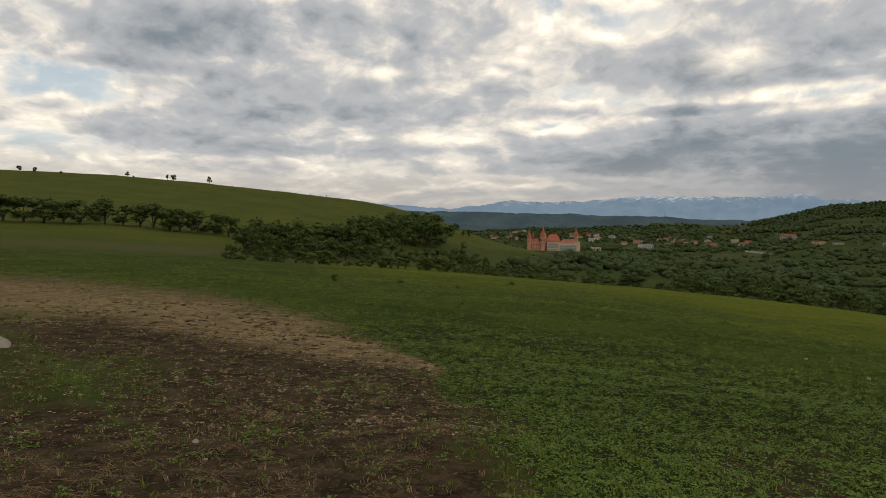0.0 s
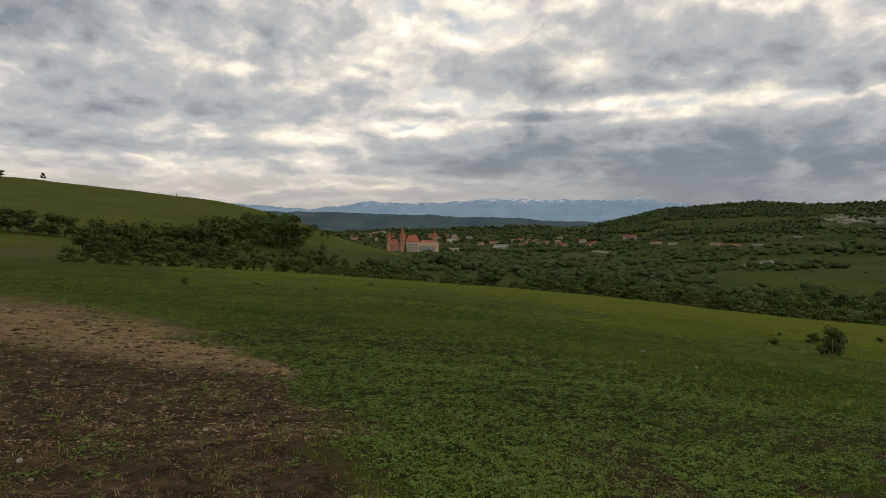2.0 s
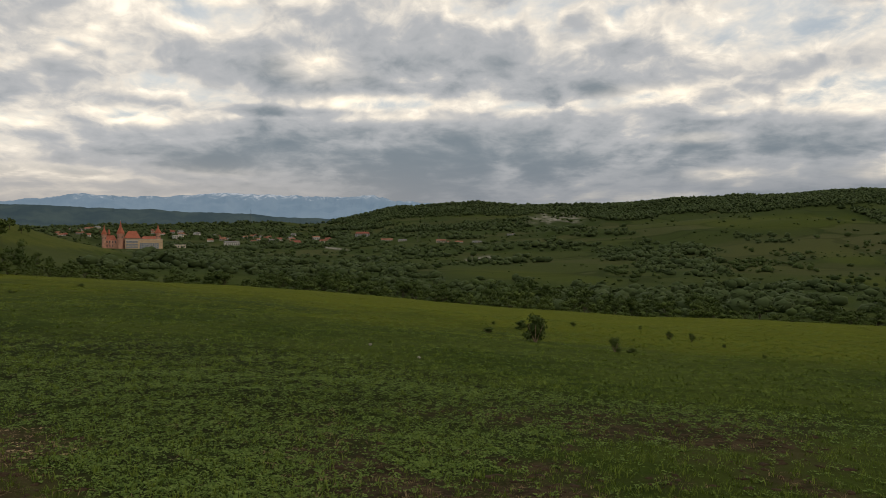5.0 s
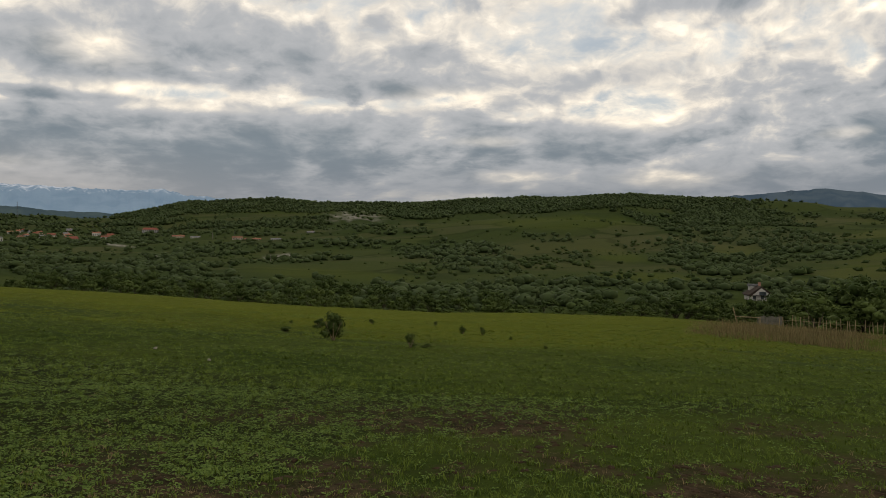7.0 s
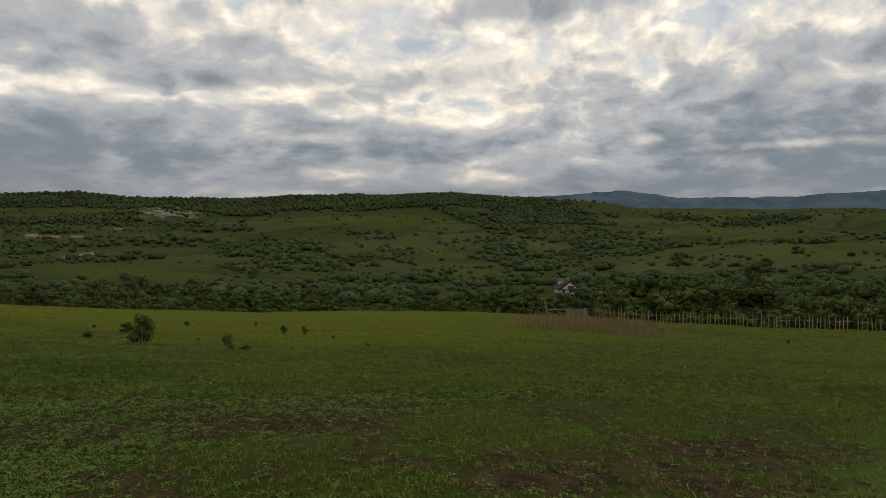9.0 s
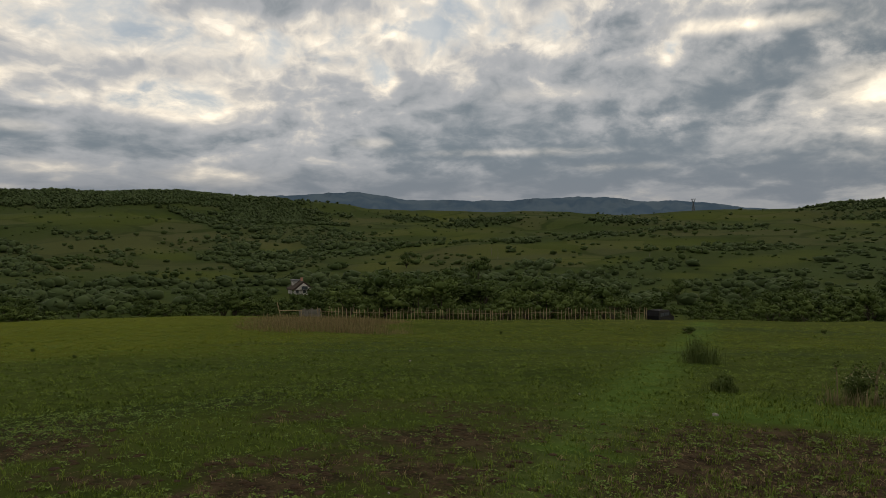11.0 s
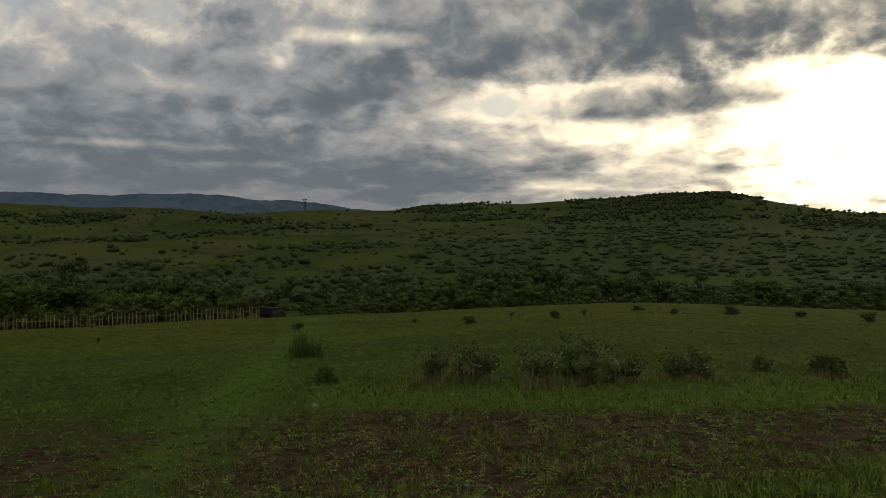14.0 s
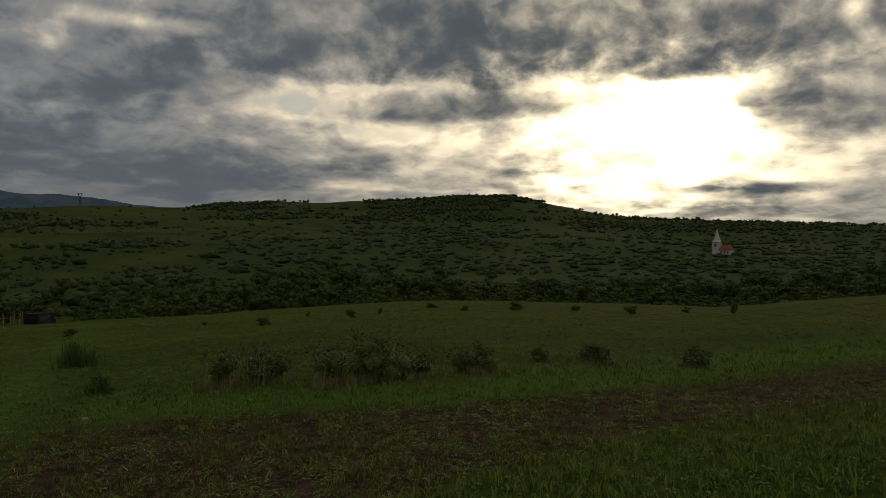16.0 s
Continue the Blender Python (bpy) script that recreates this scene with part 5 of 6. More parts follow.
# masts, poles and the pylon
def mast(az, el, deg, label, name="mast", arms=0, width=0.02, lattice_mast=False):
    x, y, z = spot(az, el)
    k = math.hypot(x, y) * math.tan(radians(1))
    t = base(name, label, name.replace("_", " "), (x, y, z - 0.3), radians(az))
    h = deg * k
    if lattice_mast:
        for sx, sy in ((-1, -1), (1, -1), (1, 1), (-1, 1)):
            s = 0.08 * k
            part("leg", tube(bmesh.new(), (sx * s, sy * s, 0), (sx * s * 0.25, sy * s * 0.25, h * 0.7), 0.9, 0.7), DARK_STEEL, t)
            if sy < 0:
                part("fork", tube(bmesh.new(), (sx * s * 0.25, 0, h * 0.7), (sx * s * 1.5, 0, h), 0.8, 0.7), DARK_STEEL, t)
        part("cross_arm", tube(bmesh.new(), (-0.18 * k, 0, h), (0.18 * k, 0, h), 0.7, 0.7), DARK_STEEL, t)
        for i in range(4):
            f = i / 5
            s = 0.08 * k * (1 - f * 0.75)
            part("brace", tube(bmesh.new(), (-s, -s, h * 0.7 * f), (s * 0.8, -s * 0.8, h * 0.7 * (f + 0.2)), 0.5, 0.5), DARK_STEEL, t)
    else:
        part("pole", tube(bmesh.new(), (0, 0, 0), (0, 0, h), width * k, width * k * 0.6, 8), DARK_STEEL if arms == 0 else PLANK, t)
        for i in range(arms):
            part("cross_arm", tube(bmesh.new(), (-0.09 * k, 0, h * (0.97 - 0.1 * i)), (0.09 * k, 0, h * (0.97 - 0.1 * i)), 0.09, 0.09), DARK_STEEL, t)


mast(-16.75, 1.7, 1.1, "tall thin radio mast on a wooded knoll", "radio_mast", width=0.022)
mast(-99.6, 2.5, 0.85, "lattice power pylon on the far skyline", "pylon", lattice_mast=True)
for az, el, deg in ((-85.1, -1.35, 0.9), (-29.4, 0.35, 0.55), (-31.0, 0.3, 0.55), (-96.5, -1.2, 0.5), (-84.6, -1.0, 0.6), (-16.9, 0.35, 0.4), (-33.6, -1.5, 0.75)):
    mast(az, el, deg, "grey concrete power pole with a cross arm", "power_pole", 1)


# the white goal frame in the valley
def goal():
    x, y, z = spot(-25.3, -1.15)
    k = math.hypot(x, y) * math.tan(radians(1))
    t = base("goal_frame", "small white goal frame standing in a meadow", "goal", (x, y, z), radians(-25))
    w, h = 0.6 * k, 0.24 * k
    for s in (-1, 1):
        part("post", tube(bmesh.new(), (s * w / 2, 0, -0.2), (s * w / 2, 0, h), 0.12, 0.12), WHITEWASH, t)
    part("crossbar", tube(bmesh.new(), (-w / 2, 0, h), (w / 2, 0, h), 0.12, 0.12), WHITEWASH, t)


goal()


# ---- the fence of split posts at the foot of the field ----
def fence():
    az = np.linspace(-71.2, -96.3, 92)
    f = base("fence", "long fence of pale split wooden posts with a rail", "fence", on(-83, 80), 0)
    origin = Vector(f.location)
    g = np.random.default_rng(5)
    meshes = []
    for i in range(6):
        bm = bmesh.new()
        h = g.uniform(1.0, 1.3)
        tube(bm, (0, 0, -0.3), (g.uniform(-0.05, 0.05), g.uniform(-0.05, 0.05), h), 0.042, 0.03, 6)
        me = bpy.data.meshes.new("post")
        bm.to_mesh(me)
        bm.free()
        me.materials.append(POST)
        meshes.append(me)
    last = None
    for i, a in enumerate(az):
        if g.uniform() < 0.06:
            continue
        p = Vector(on(a + g.uniform(-0.07, 0.07), 80 + g.uniform(-0.15, 0.15)))
        ob = part("post", meshes[int(g.integers(0, 6))], None, f)
        ob.location = p - origin
        ob.rotation_euler = (g.uniform(-0.06, 0.06), g.uniform(-0.06, 0.06), g.uniform(0, 6))
        top = p - origin + Vector((0, 0, 0.75))
        if last is not None and (top - last).length < 2.2:
            part("rail", tube(bmesh.new(), last, top, 0.02, 0.02, 4), POST, f)
        last = top


fence()


def plank_gate():
    p = on(-70.6, 80.5)
    t = base("plank_gate", "grey weathered plank gate leaning by the fence end", "gate", p, radians(-70))
    for i in range(9):
        part("plank", box(bmesh.new(), -1.1 + i * 0.25, -0.87 + i * 0.25, 0, 0.03, 0.15, 0.95 + 0.06 * (i % 3)), PLANK, t)
    for z in (0.35, 0.75):
        part("rail", box(bmesh.new(), -1.15, 1.2, 0.03, 0.08, z, z + 0.1), PLANK, t)
    t = base("timber_trestle", "leaning timber frame beside the plank gate", "frame", on(-68.9, 80), radians(-70))
    part("brace", tube(bmesh.new(), (-0.6, 0, 0), (-1.0, 0, 1.7), 0.06, 0.05), POST, t)
    part("beam", tube(bmesh.new(), (-0.7, 0, 0.8), (1.6, 0, 0.75), 0.05, 0.05), POST, t)
    part("leg", tube(bmesh.new(), (1.5, 0, 0), (1.5, 0, 0.8), 0.05, 0.05), POST, t)


plank_gate()


def van():
    p = on(-97.2, 96)
    c = base("van", "dark van parked on the track by the fence", "car", p, radians(-98 + 66))
    bm = bmesh.new()
    prof = [(-2.2, 0.35), (2.2, 0.35), (2.25, 0.95), (1.5, 1.15), (0.9, 1.85), (-1.9, 1.95), (-2.25, 1.3)]
    for y in (-0.85, 0.85):
        bm.faces.new([bm.verts.new((x, y * (0.9 if z > 1.3 else 1), z)) for x, z in prof])
    bm.verts.ensure_lookup_table()
    n = len(prof)
    for i in range(n):
        bm.faces.new((bm.verts[i], bm.verts[(i + 1) % n], bm.verts[n + (i + 1) % n], bm.verts[n + i]))
    part("body", bm, BLACK, c, "black painted body")
    for x in (-1.4, 1.4):
        for y in (-0.8, 0.8):
            w = part("wheel", tube(bmesh.new(), (x, y - 0.1, 0.33), (x, y + 0.1, 0.33), 0.33, 0.33, 14), RUBBER, c)
            part("rim", tube(bmesh.new(), (x, y - 0.11, 0.33), (x, y + 0.11, 0.33), 0.18, 0.18, 10), METAL, w)
    for x0, x1 in ((-1.7, -0.6), (-0.5, 0.7)):
        part("window", box(bmesh.new(), x0, x1, -0.86, -0.8, 1.2, 1.6), GLASS, c)
    part("headlight", box(bmesh.new(), 2.2, 2.28, -0.75, -0.45, 0.7, 0.9), WHITEWASH, c)


van()


# ---- the field close by: grass, weeds, stubble, clods and stones ----
def blades(g, n, tall, wide, lean, spread, simple=False):
    """A tuft of bent blades, one metre high before scaling."""
    v, q = [], []
    for _ in range(n):
        a, b = g.uniform(0, 6.28), g.uniform(0, 6.28)
        root = np.array([math.cos(a), math.sin(a), 0]) * spread * g.uniform(0, 1)
        out = np.array([math.cos(b), math.sin(b), 0])
        side = np.array([-out[1], out[0], 0]) * wide
        h, l = tall * g.uniform(0.55, 1), lean * g.uniform(0.3, 1.2)
        mid, tip = root + out * l * 0.35 + np.array([0, 0, h * 0.65]), root + out * l + np.array([0, 0, h])
        k = len(v)
        if simple:
            v += [root - side, root + side, tip]
            q += [[k, k + 1, k + 2, k + 2]]
            continue
        v += [root - side, root + side, mid + side * 0.8, mid - side * 0.8, tip]
        q += [[k, k + 1, k + 2, k + 3], [k + 3, k + 2, k + 4, k + 4]]
    return np.array(v), np.array(q)


def rosette(g, n, tall, leaf):
    """A leafy weed: folded broad leaves on short stalks."""
    v, q = [], []
    for i in range(n):
        a = i * 2.4 + g.uniform(-0.4, 0.4)
        out = np.array([math.cos(a), math.sin(a), 0])
        side = np.array([-out[1], out[0], 0]) * leaf * 0.34 * g.uniform(0.7, 1.2)
        up = np.array([0, 0, 1.0])
        r = g.uniform(0.1, 0.4)
        p0 = out * r * 0.4 + up * tall * g.uniform(0.15, 0.9)
        p1 = p0 + out * leaf * 0.55 + up * leaf * g.uniform(0.0, 0.45)
        p2 = p1 + out * leaf * 0.5 - up * leaf * g.uniform(0.0, 0.35)
        k = len(v)
        v += [p0, p1 + side + up * leaf * 0.1, p1, p1 - side + up * leaf * 0.1, p2]
        q += [[k, k + 1, k + 2, k + 2], [k, k + 2, k + 3, k + 3], [k + 1, k + 4, k + 2, k + 2], [k + 2, k + 4, k + 3, k + 3]]
    return np.array(v), np.array(q)


def stalks(g, n, reach):
    """Bent dead stalks lying on the soil."""
    v, q = [], []
    for _ in range(n):
        c = np.array([g.uniform(-1, 1), g.uniform(-1, 1), 0]) * reach * 0.6
        a = g.uniform(0, 6.28)
        d = np.array([math.cos(a), math.sin(a), 0])
        s = np.array([-d[1], d[0], 0]) * 0.024
        bend = np.array([-d[1], d[0], 0]) * g.uniform(-0.75, 0.75)
        l = reach * g.uniform(0.4, 1.0)
        k = len(v)
        z0, z1, z2 = g.uniform(0.0, 0.1), g.uniform(0.08, 0.35), g.uniform(0.0, 0.3)
        p0, p1, p2 = c - d * l + [0, 0, z0], c + bend * l + [0, 0, z1], c + d * l + [0, 0, z2]
        v += [p0 - s, p0 + s, p1 + s, p1 - s, p2 + s, p2 - s]
        q += [[k, k + 1, k + 2, k + 3], [k + 3, k + 2, k + 4, k + 5]]
    return np.array(v), np.array(q)


def lump(g):
    v, f = ICO
    return v * (1 + 0.22 * g.normal(size=len(v))[:, None]) * np.array([1, 0.8, 0.55]), np.concatenate([f, f[:, 2:]], 1)


def ground_cover():
    G = [np.random.default_rng(900 + i) for i in range(40)]
    grass = [blades(G[i], 6, 1.0, 0.035, 0.6, 0.4) for i in range(8)]
    turf = [blades(G[i], 8, 1.0, 0.07, 0.9, 0.7, True) for i in range(8)]
    weeds = [rosette(G[10 + i], 4, 0.6, 0.6) for i in range(8)]
    straws = [stalks(G[20 + i], 5, 1.0) for i in range(8)]
    chips = [rosette(G[14 + i], 4, 0.2, 0.5) for i in range(6)]
    lumps = [lump(G[30 + i]) for i in range(6)]
    green = leafy("grass_blades", (0.056, 0.090, 0.013), (0.168, 0.215, 0.038))
    fresh = leafy("meadow_grass", (0.085, 0.118, 0.011), (0.165, 0.178, 0.022))
    leaf = leafy("weed_leaves", (0.045, 0.082, 0.014), (0.178, 0.240, 0.056), 0.8)
    dead = leafy("dead_stalks", (0.028, 0.018, 0.011), (0.31, 0.215, 0.115), 0.8)
    earth = plain("clods", (0.050, 0.034, 0.021), 0.98, 0.05, 5.0, 0.4, 0.6)

    def scatter(name, label, n, r0, r1, weight, templates, mat, low, high, grow=30.0, squash=1.0, category="grass", az0=33, az1=-159):
        az, r, x, y, z, el = candidate(n, az0, az1, r0, r1)
        c = covers(x, y, z)
        keep = rng.uniform(size=n) < weight(c, az, r, el)
        s = rng.uniform(low, high, n) * (1 + r / grow)
        P = np.stack([x, y, z - 0.01, rng.uniform(0, 6.28, n), s * rng.uniform(0.8, 1.3, n), s * squash / (1 + r / grow) ** 0.85], -1)[keep]
        tagged(new(name, merged(name, templates, P, mat)), label, category, kind="stuff")

    bare = lambda c: np.maximum(c["soil"], c["straw"])
    def grassy(c, az, r, el):
        return np.clip((1 - bare(c)) * (1 - 0.25 * c["crop"]) + 0.05, 0, 1)

    def leafy_weeds(c, az, r, el):
        return np.clip(0.85 * c["crop"] * (1 - bare(c)) + (0.24 * ramp(-el, 8, 10) * ramp(15.5 + el, 0, 3) * (lattice(az / 3, r / 1.2, 73) > 0) + 0.06 + 0.07 * (az < -20) + 0.1 * (az < -90)) * bare(c) * (r < 22) * (lattice(az, r, 71) > -0.1) + 0.10 * (1 - bare(c)), 0, 1)

    scatter("grass", "short green field grass", 26000, 4.0, 14, grassy, grass, green, 0.035, 0.085)
    scatter("field_turf", "short green turf over the sloping field", 46000, 13, 60, grassy, turf, green, 0.04, 0.085)
    scatter("meadow_grass", "yellow-green meadow grass", 26000, 28, 112, lambda c, az, r, el: np.clip(c["meadow"] + 0.25, 0, 1) * (1 - bare(c)), turf, fresh, 0.05, 0.10)
    scatter("lane_grass", "short lush grass on the field track", 22000, 4, 40, lambda c, az, r, el: c["lush"] * (az > -103) * (1 - bare(c)), grass, green, 0.03, 0.065)
    scatter("bank_grass", "tall soft grass along the edge of the tilled bed", 40000, 5, 40, lambda c, az, r, el: np.maximum(c["lush"] * (az < -100.5), 0.5 * (az < -118) * (el < around(az, BED_NEAR))) * (1 - bare(c)), grass, green, 0.06, 0.14)
    scatter("weeds", "broad-leaved green weeds covering the field", 90000, 4.0, 13, leafy_weeds, weeds, leaf, 0.022, 0.060, category="weeds")
    scatter("far_weeds", "broad-leaved green weeds farther down the field", 46000, 12, 36, lambda c, az, r, el: leafy_weeds(c, az, r, el) * (1 - bare(c)), weeds, leaf, 0.03, 0.06, category="weeds")
    scatter("dead_stalks", "dry brown stalks lying on the tilled soil", 30000, 3.8, 26, lambda c, az, r, el: np.clip(0.85 * c["soil"] * (1 - 0.5 * c["straw"]) * ramp(lattice(az / 2.5, r * 1.2, 75) + 0.5 * lattice(az * 1.5, r * 4, 76), -0.7, 0.5) + 0.02, 0, 1), straws, dead, 0.025, 0.095, squash=0.7, category="stalks", az1=-24)
    scatter("dead_stalks", "dry stalk ends on the dark bed", 44000, 3.8, 22, lambda c, az, r, el: 0.5 * c["soil"], straws, dead, 0.018, 0.075, squash=0.7, category="stalks", az0=-24)
    litter = leafy("straw_litter", (0.075, 0.052, 0.026), (0.44, 0.335, 0.185), 0.8)
    scatter("straw_litter", "pale straw litter strewn over the soil", 60000, 7, 40, lambda c, az, r, el: np.clip(1.0 * c["straw"] + 0.14 * c["soil"] * (az > -20), 0, 1), chips, litter, 0.03, 0.085, squash=0.6, category="straw", az1=-8)
    scatter("clods", "crumbled dark soil clods", 30000, 3.8, 22, lambda c, az, r, el: 0.8 * c["soil"], lumps, earth, 0.010, 0.055, category="soil")
    sprout = lambda c, az, r, el: (0.12 + 0.2 * (az < -20) + 0.7 * (az < -90)) * c["soil"] * ramp(lattice(az * 0.9, r * 1.3, 72) + 0.5 * lattice(az * 2.5, r * 4, 74), -0.5, 0.5)
    scatter("sprouts", "thin young grass sprouting through the bare soil", 60000, 3.8, 24, sprout, grass, green, 0.022, 0.070)
    scatter("bed_sprouts", "dense young weeds sprouting over the tilled bed", 26000, 3.8, 20, lambda c, az, r, el: 0.75 * c["soil"] * ramp(lattice(az / 2, r * 1.1, 77) + 0.6 * lattice(az, r * 3, 78), -0.8, 0.4), grass, green, 0.03, 0.085, az0=-91)
    scatter("withered_sprouts", "withered yellow stems standing in the bare soil", 36000, 3.8, 22, lambda c, az, r, el: 0.5 * sprout(c, az, r, el) + 0.06 * c["soil"], grass, litter, 0.02, 0.075, category="stalks")


ground_cover()


# ---- stones ----
STONE = plain("pale_limestone", (0.27, 0.25, 0.22), 0.9, 0.1, 9.0, 0.3, 0.5)


def stone(az, el, size, label="pale limestone lying on the field", seed=0):
    x, y, z = spot(az, el)
    bm = bmesh.new()
    bmesh.ops.create_icosphere(bm, subdivisions=3, radius=1)
    for v in bm.verts:
        k = 1 + 0.35 * noise.noise(v.co * 1.3 + Vector((seed * 7.1, 0, 0))) + 0.12 * noise.noise(v.co * 4 + Vector((seed, 3, 0)))
        v.co = Vector((v.co.x * size * k, v.co.y * size * 0.8 * k, v.co.z * size * 0.62 * k))
    me = bpy.data.meshes.new("stone")
    bm.to_mesh(me)
    bm.free()
    me.materials.append(STONE)
    me.shade_smooth()
    ob = new("stone", me)
    ob.location, ob.rotation_euler = (x, y, z + size * 0.2), (0.1 * seed, 0.2, seed * 1.7)
    tagged(ob, label, "stone", "field stones")


for i, (az, el, size) in enumerate(((30.3, -6.5, 0.17), (17.6, -13.5, 0.045), (16.9, -14.6, 0.025), (6.2, -12.7, 0.040), (5.4, -12.8, 0.028), (12.0, -10.4, 0.030), (8.8, -8.7, 0.03),
                                    (12.1, -6.8, 0.04), (-29.5, -8.45, 0.07), (-25.8, -7.45, 0.06), (-100.6, -12.2, 0.06), (-13.9, -6.75, 0.03), (29.0, -12.2, 0.025), (19.2, -9.2, 0.025), (-123.5, -19.3, 0.06),
                                    (-91.1, -11.25, 0.035), (-78.3, -9.05, 0.04), (-76.8, -18, 0.02))):
    stone(az, el, size * (1 if i == 0 else 0.75), "large pale boulder at the edge of the tilled patch" if i == 0 else "pale limestone lying on the field", i)


# ---- bushes in the near meadow ----
PETAL = plain("rose_petals", (0.72, 0.62, 0.42), 0.8, 0.2, 20.0, 0.2)
LEAF_ROSE = leafy("rose_leaves", (0.040, 0.062, 0.016), (0.125, 0.155, 0.050))
TWIG = plain("dry_twigs", (0.20, 0.15, 0.10), 0.95, 0.1, 8.0, 0.3)


def rose_bush(az, el, wide, tall, seed, label="wild rose bush with small pale flowers in rough grass"):
    """Arching stems, a leafy mound and scattered blossoms; sizes as degrees seen from the eye."""
    x, y, z = spot(az, el)
    k = math.hypot(x, y) * math.tan(radians(1))
    w, h = wide * k, tall * k
    g = np.random.default_rng(seed)
    t = base("rose_bush", label, "bush", (x, y, z - 0.03), radians(az), group="rose bushes")
    lob = []
    for i in range(int(7 + wide)):
        px = g.uniform(-0.42, 0.42) * w
        k2 = g.uniform(0.18, 0.30) * h
        lob.append((px, g.uniform(-0.2, 0.2) * w * 0.6, g.uniform(0.30, 0.72) * h * (1 - 0.7 * abs(px / w)), k2 * 1.15, k2))
    bm = bmesh.new()
    tips = []
    for i in range(16):
        px = g.uniform(-0.4, 0.4) * w
        sway = g.uniform(-0.3, 0.3) * h
        top = g.uniform(0.75, 1.08) * h * (1 - 0.5 * abs(px / w))
        a, b, c = (px, g.uniform(-0.1, 0.1) * w, 0), (px + sway * 0.3, 0, top * 0.7), (px + sway, g.uniform(-0.1, 0.1) * w, top)
        d = (px + sway * 1.6, c[1], top * g.uniform(0.8, 1.0))
        for p, q, r0, r1 in ((a, b, 0.012, 0.009), (b, c, 0.009, 0.006), (c, d, 0.006, 0.003)):
            tube(bm, p, q, r0, r1, 4)
        tips += [c, d]
    part("stem", bm, TWIG, t, "arching bare stem cluster")
    v, q = leaf_cloud(g, lob, int(900 + 350 * wide), 0.028, 0.62)
    tv = [leaf_cloud(g, [(*p, 0.07, 0.07)], 14, 0.025) for p in tips]
    for a, b in tv:
        q = np.concatenate([q, b + len(v)])
        v = np.concatenate([v, a])
    part("foliage", quads_mesh("foliage", v, q, None), LEAF_ROSE, t)
    fl = np.array(lob)[g.integers(0, len(lob), int(16 * wide))]
    d = g.normal(size=(len(fl), 3))
    d[:, 2] = np.abs(d[:, 2]) * 0.8
    d[:, 1] = -np.abs(d[:, 1])
    d /= np.linalg.norm(d, axis=1)[:, None]
    P = np.concatenate([fl[:, :3] + d * fl[:, 3:4] * 1.02, g.uniform(0, 6.28, (len(fl), 1)), np.full((len(fl), 2), 1.0)], 1)
    fv, fq = rosette(np.random.default_rng(3), 5, 0.01, 0.022)
    part("blossoms", merged("blossoms", [(fv, fq)], P, PETAL), None, t, "small pale blossoms")
    dry = [blades(np.random.default_rng(seed + i), 7, 1.0, 0.012, 0.3, 0.5) for i in range(3)]
    P = np.stack([g.uniform(-0.5, 0.5, 46) * w, g.uniform(-0.35, -0.1, 46) * w * 0.6, np.zeros(46), g.uniform(0, 6.28, 46), g.uniform(0.25, 0.5, 46), g.uniform(0.25, 0.6, 46) * h], -1)
    part("dry_grass", merged("dry_grass", dry, P, DRY), None, t, "dry grass standing among the stems")


DRY = leafy("dry_grass", (0.13, 0.115, 0.055), (0.30, 0.24, 0.13), 0.8)
rose_bush(-111.0, -10.7, 6.9, 3.2, 31)
rose_bush(-119.9, -10.7, 7.4, 4.0, 32)
rose_bush(-128.2, -9.9, 3.4, 2.2, 33)
rose_bush(-123.9, -10.3, 1.9, 1.9, 34)
rose_bush(-137.3, -9.2, 2.2, 1.7, 35)
rose_bush(-144.4, -9.0, 1.6, 1.5, 36)
rose_bush(-133.2, -9.0, 1.1, 0.9, 37)


def weed_clump(az, el, wide, tall, seed):
    """A stand of tall soft weeds: upright stems and narrow leaves."""
    x, y, z = spot(az, el)
    k = math.hypot(x, y) * math.tan(radians(1))
    w, h = wide * k, tall * k
    g = np.random.default_rng(seed)
    t = base("weed_clump", "clump of tall soft green weeds beside the grassy track", "weeds", (x, y, z - 0.03), radians(az))
    n = 80
    px, py = g.normal(0, 0.22, n) * w, g.normal(0, 0.22, n) * w
    fall = np.exp(-((px / w) ** 2 + (py / w) ** 2) * 1.5)
    P = np.stack([px, py, np.zeros(n), g.uniform(0, 6.28, n), g.uniform(0.25, 0.45, n), g.uniform(0.4, 1.1, n) * h * fall], -1)
    part("stem", merged("stem", [blades(np.random.default_rng(seed + i), 7, 1.0, 0.014, 0.6, 0.6) for i in range(4)], P, LEAF_ROSE), None, t)
    lob = [(px[i] * 0.9, py[i] * 0.9, P[i, 5] * g.uniform(0.3, 0.8), 0.16, 0.2) for i in range(0, n, 4)]
    v, q = leaf_cloud(g, lob, 380, 0.03)
    part("foliage", quads_mesh("foliage", v, q, None), LEAF_PALE, t)


weed_clump(-99.8, -8.7, 2.8, 2.6, 38)
weed_clump(-101.3, -10.6, 0.7, 1.4, 39)


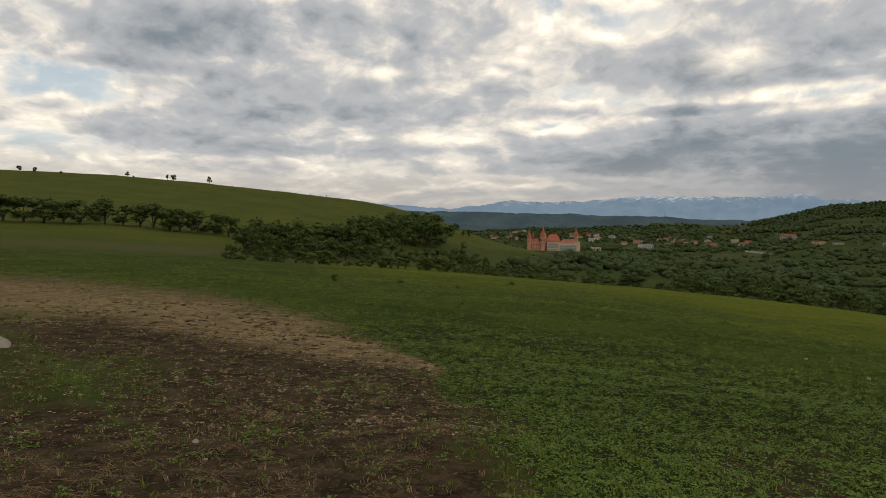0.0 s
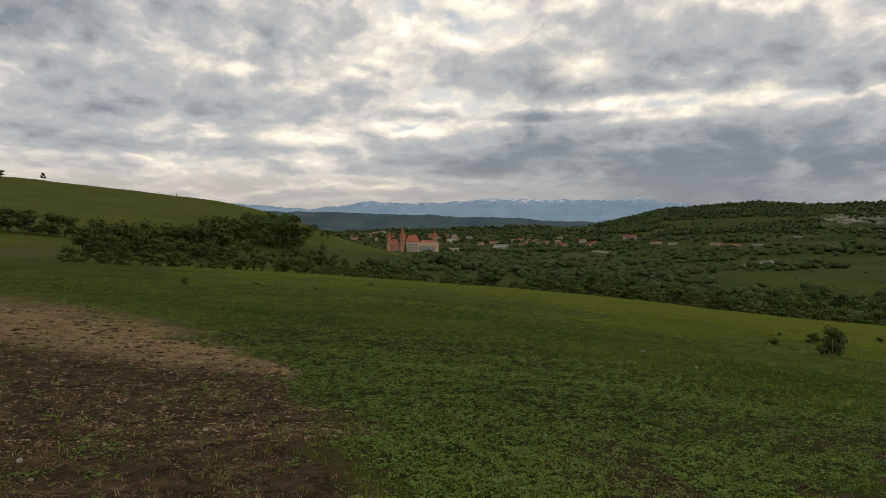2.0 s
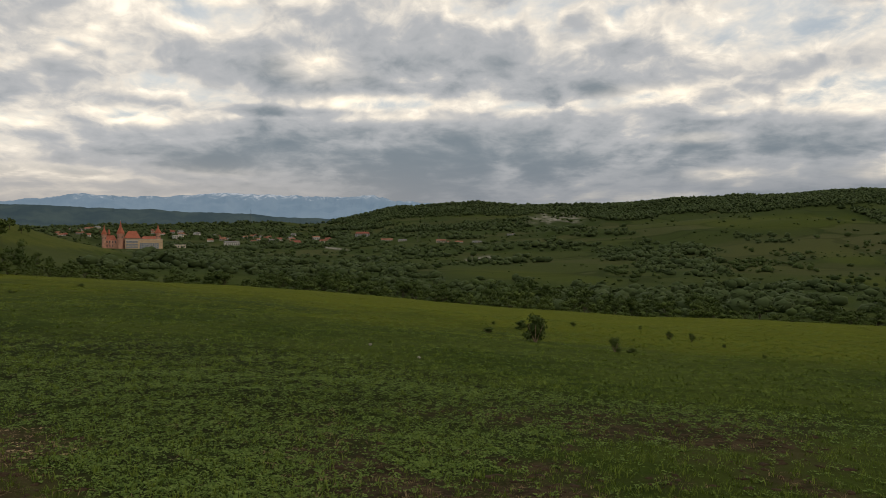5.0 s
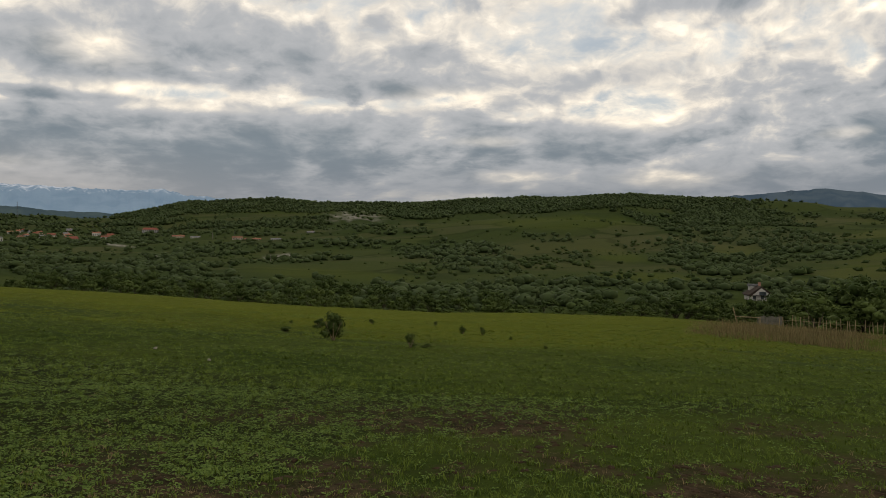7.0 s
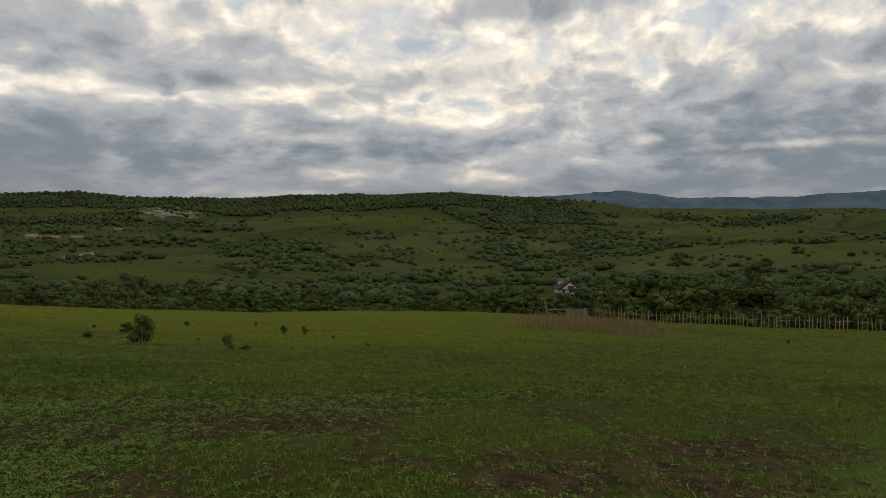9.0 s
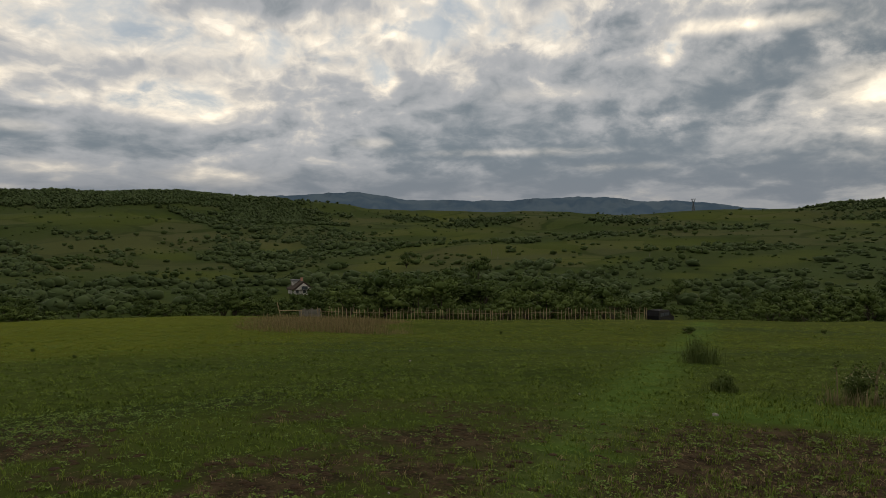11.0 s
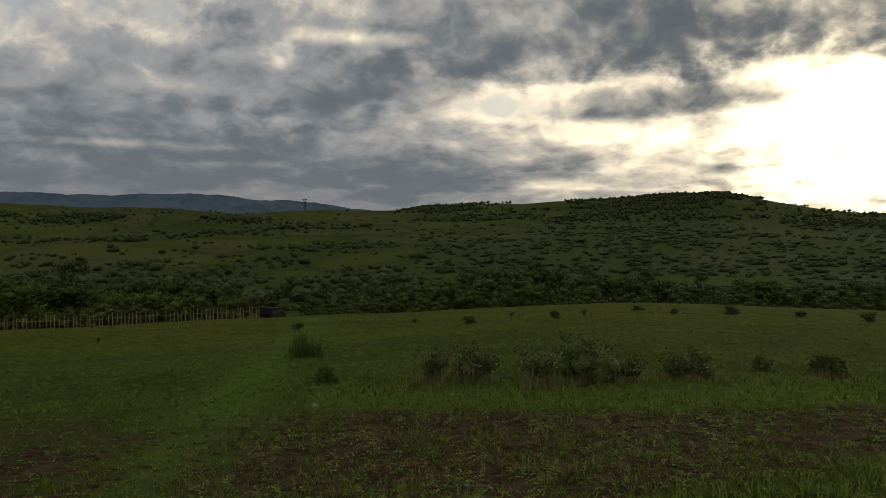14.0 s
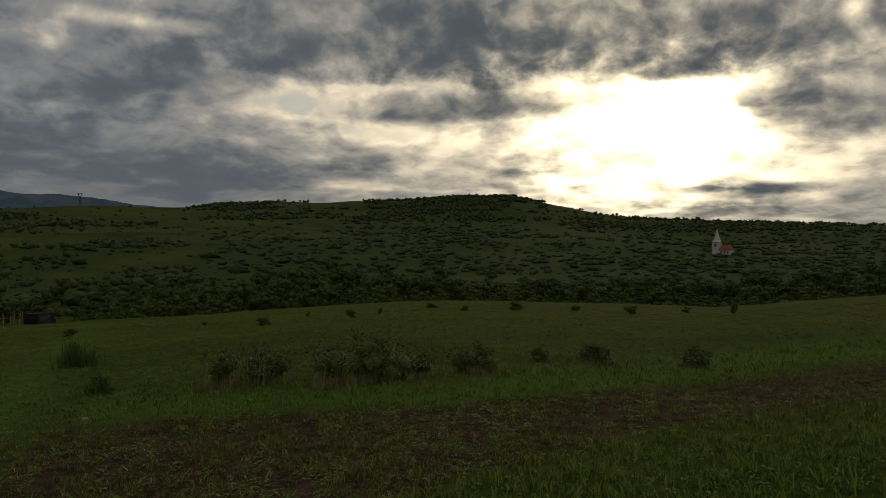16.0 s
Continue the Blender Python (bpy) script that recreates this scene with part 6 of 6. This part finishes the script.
def meadow_bush(az, el, wide, tall, seed, mat=None, label="dark leafy bush standing alone in the meadow"):
    x, y, z = spot(az, el)
    k = math.hypot(x, y) * math.tan(radians(1))
    g = np.random.default_rng(seed)
    t = base("meadow_bush", label, "bush", (x, y, z - 0.05), g.uniform(0, 6.28), (wide * k, wide * k, tall * k), "meadow bushes")
    bm = bmesh.new()
    for i in range(6):
        a = i * 1.1
        tube(bm, (0, 0, 0), (0.3 * math.cos(a), 0.3 * math.sin(a), 0.6), 0.025, 0.008, 5)
    part("stem", bm, TWIG, t)
    lob = [(0.28 * math.cos(i * 1.05) * g.uniform(0.4, 1.1), 0.28 * math.sin(i * 1.05) * g.uniform(0.4, 1.1), g.uniform(0.16, 0.78), 0.2, 0.17) for i in range(9)] + [(0, 0, 0.50, 0.30, 0.32)]
    v, q = leaf_cloud(g, lob, 760, 0.045, 0.6)
    part("foliage", quads_mesh("foliage", v, q, None), mat or LEAF_DARK, t)


meadow_bush(-38.4, -7.3, 2.2, 2.5, 51)
meadow_bush(-37.3, -6.4, 1.1, 0.9, 52)
meadow_bush(-44.3, -7.85, 1.0, 1.35, 53, LEAF_PALE, "slender green sapling in the meadow")
for i, (az, el, w, h) in enumerate(((-41.3, -6.1, 0.8, 0.5), (-48.3, -6.9, 0.9, 0.9), (-49.8, -6.95, 0.8, 1.0), (-46.2, -6.2, 0.5, 0.4), (-35.2, -6.0, 0.5, 0.4), (-34.8, -6.6, 1.6, 0.6), (-54.6, -7.9, 0.5, 0.5),
                                    (-45.5, -7.9, 1.4, 0.6), (-52, -7.3, 0.5, 0.4), (8.3, -2.6, 0.9, 0.9), (3.2, -2.6, 1.2, 0.35), (-1.2, -3.0, 0.8, 0.3), (-5.3, -2.7, 0.8, 0.3), (-85.3, -7.1, 0.4, 0.5),
                                    (-112.3, -6.4, 1.7, 0.8), (-118.8, -5.9, 1.4, 0.7), (-115.5, -5.8, 0.6, 0.4), (-121, -5.6, 0.6, 0.5), (-127.5, -5.4, 1.0, 0.6), (-131.5, -5.3, 1.6, 0.9), (-136, -5.3, 1.2, 0.6),
                                    (-140, -5.4, 1.6, 0.8), (-147.3, -5.2, 1.0, 1.0), (-99.2, -6.7, 1.6, 0.7), (-108, -6.3, 0.7, 0.4), (-125, -5.2, 1.4, 0.5), (-144, -5.2, 1.2, 0.5))):
    meadow_bush(az, el, w * (0.8 if az < -90 else 0.75), h * (1.05 if az < -90 else 0.9), 60 + i, LEAF_PALE, "low green shrub in the meadow grass")


REED = leafy("reeds", (0.10, 0.082, 0.036), (0.29, 0.225, 0.115), 0.8)


def reeds():
    """The stand of dry reeds before the fence."""
    n = 4000
    az, e = rng.uniform(-78.3, -65.2, n), -6.0 - 0.95 * rng.uniform(0, 1, n) ** 1.5
    r = 1.6 / (np.tan(np.radians(-e)) - 0.0835)
    r = np.clip(r, 34, 76)
    x, y = -r * np.sin(np.radians(az)), r * np.cos(np.radians(az))
    z = height(x, y)
    P = np.stack([x, y, z, rng.uniform(0, 6.28, n), np.full(n, 0.7), rng.uniform(0.15, 0.8, n) * np.interp(az, [-78.3, -76, -68, -65.2], [0.5, 1, 1, 0.4])], -1)
    P = P[rng.uniform(size=n) < 0.25 + 0.75 * ramp(lattice(x / 1.4, y / 1.4, 81) + np.interp(az, [-78.3, -75, -69, -65.2], [-0.7, 0.3, 0.3, -0.7]), -0.3, 0.5)]
    t = [blades(np.random.default_rng(80 + i), 5, 1.0, 0.012, 0.3, 1.2) for i in range(4)]
    tagged(new("reeds", merged("reeds", t, P, REED)), "stand of dry tan reeds in front of the fence", "reeds", kind="stuff")


reeds()
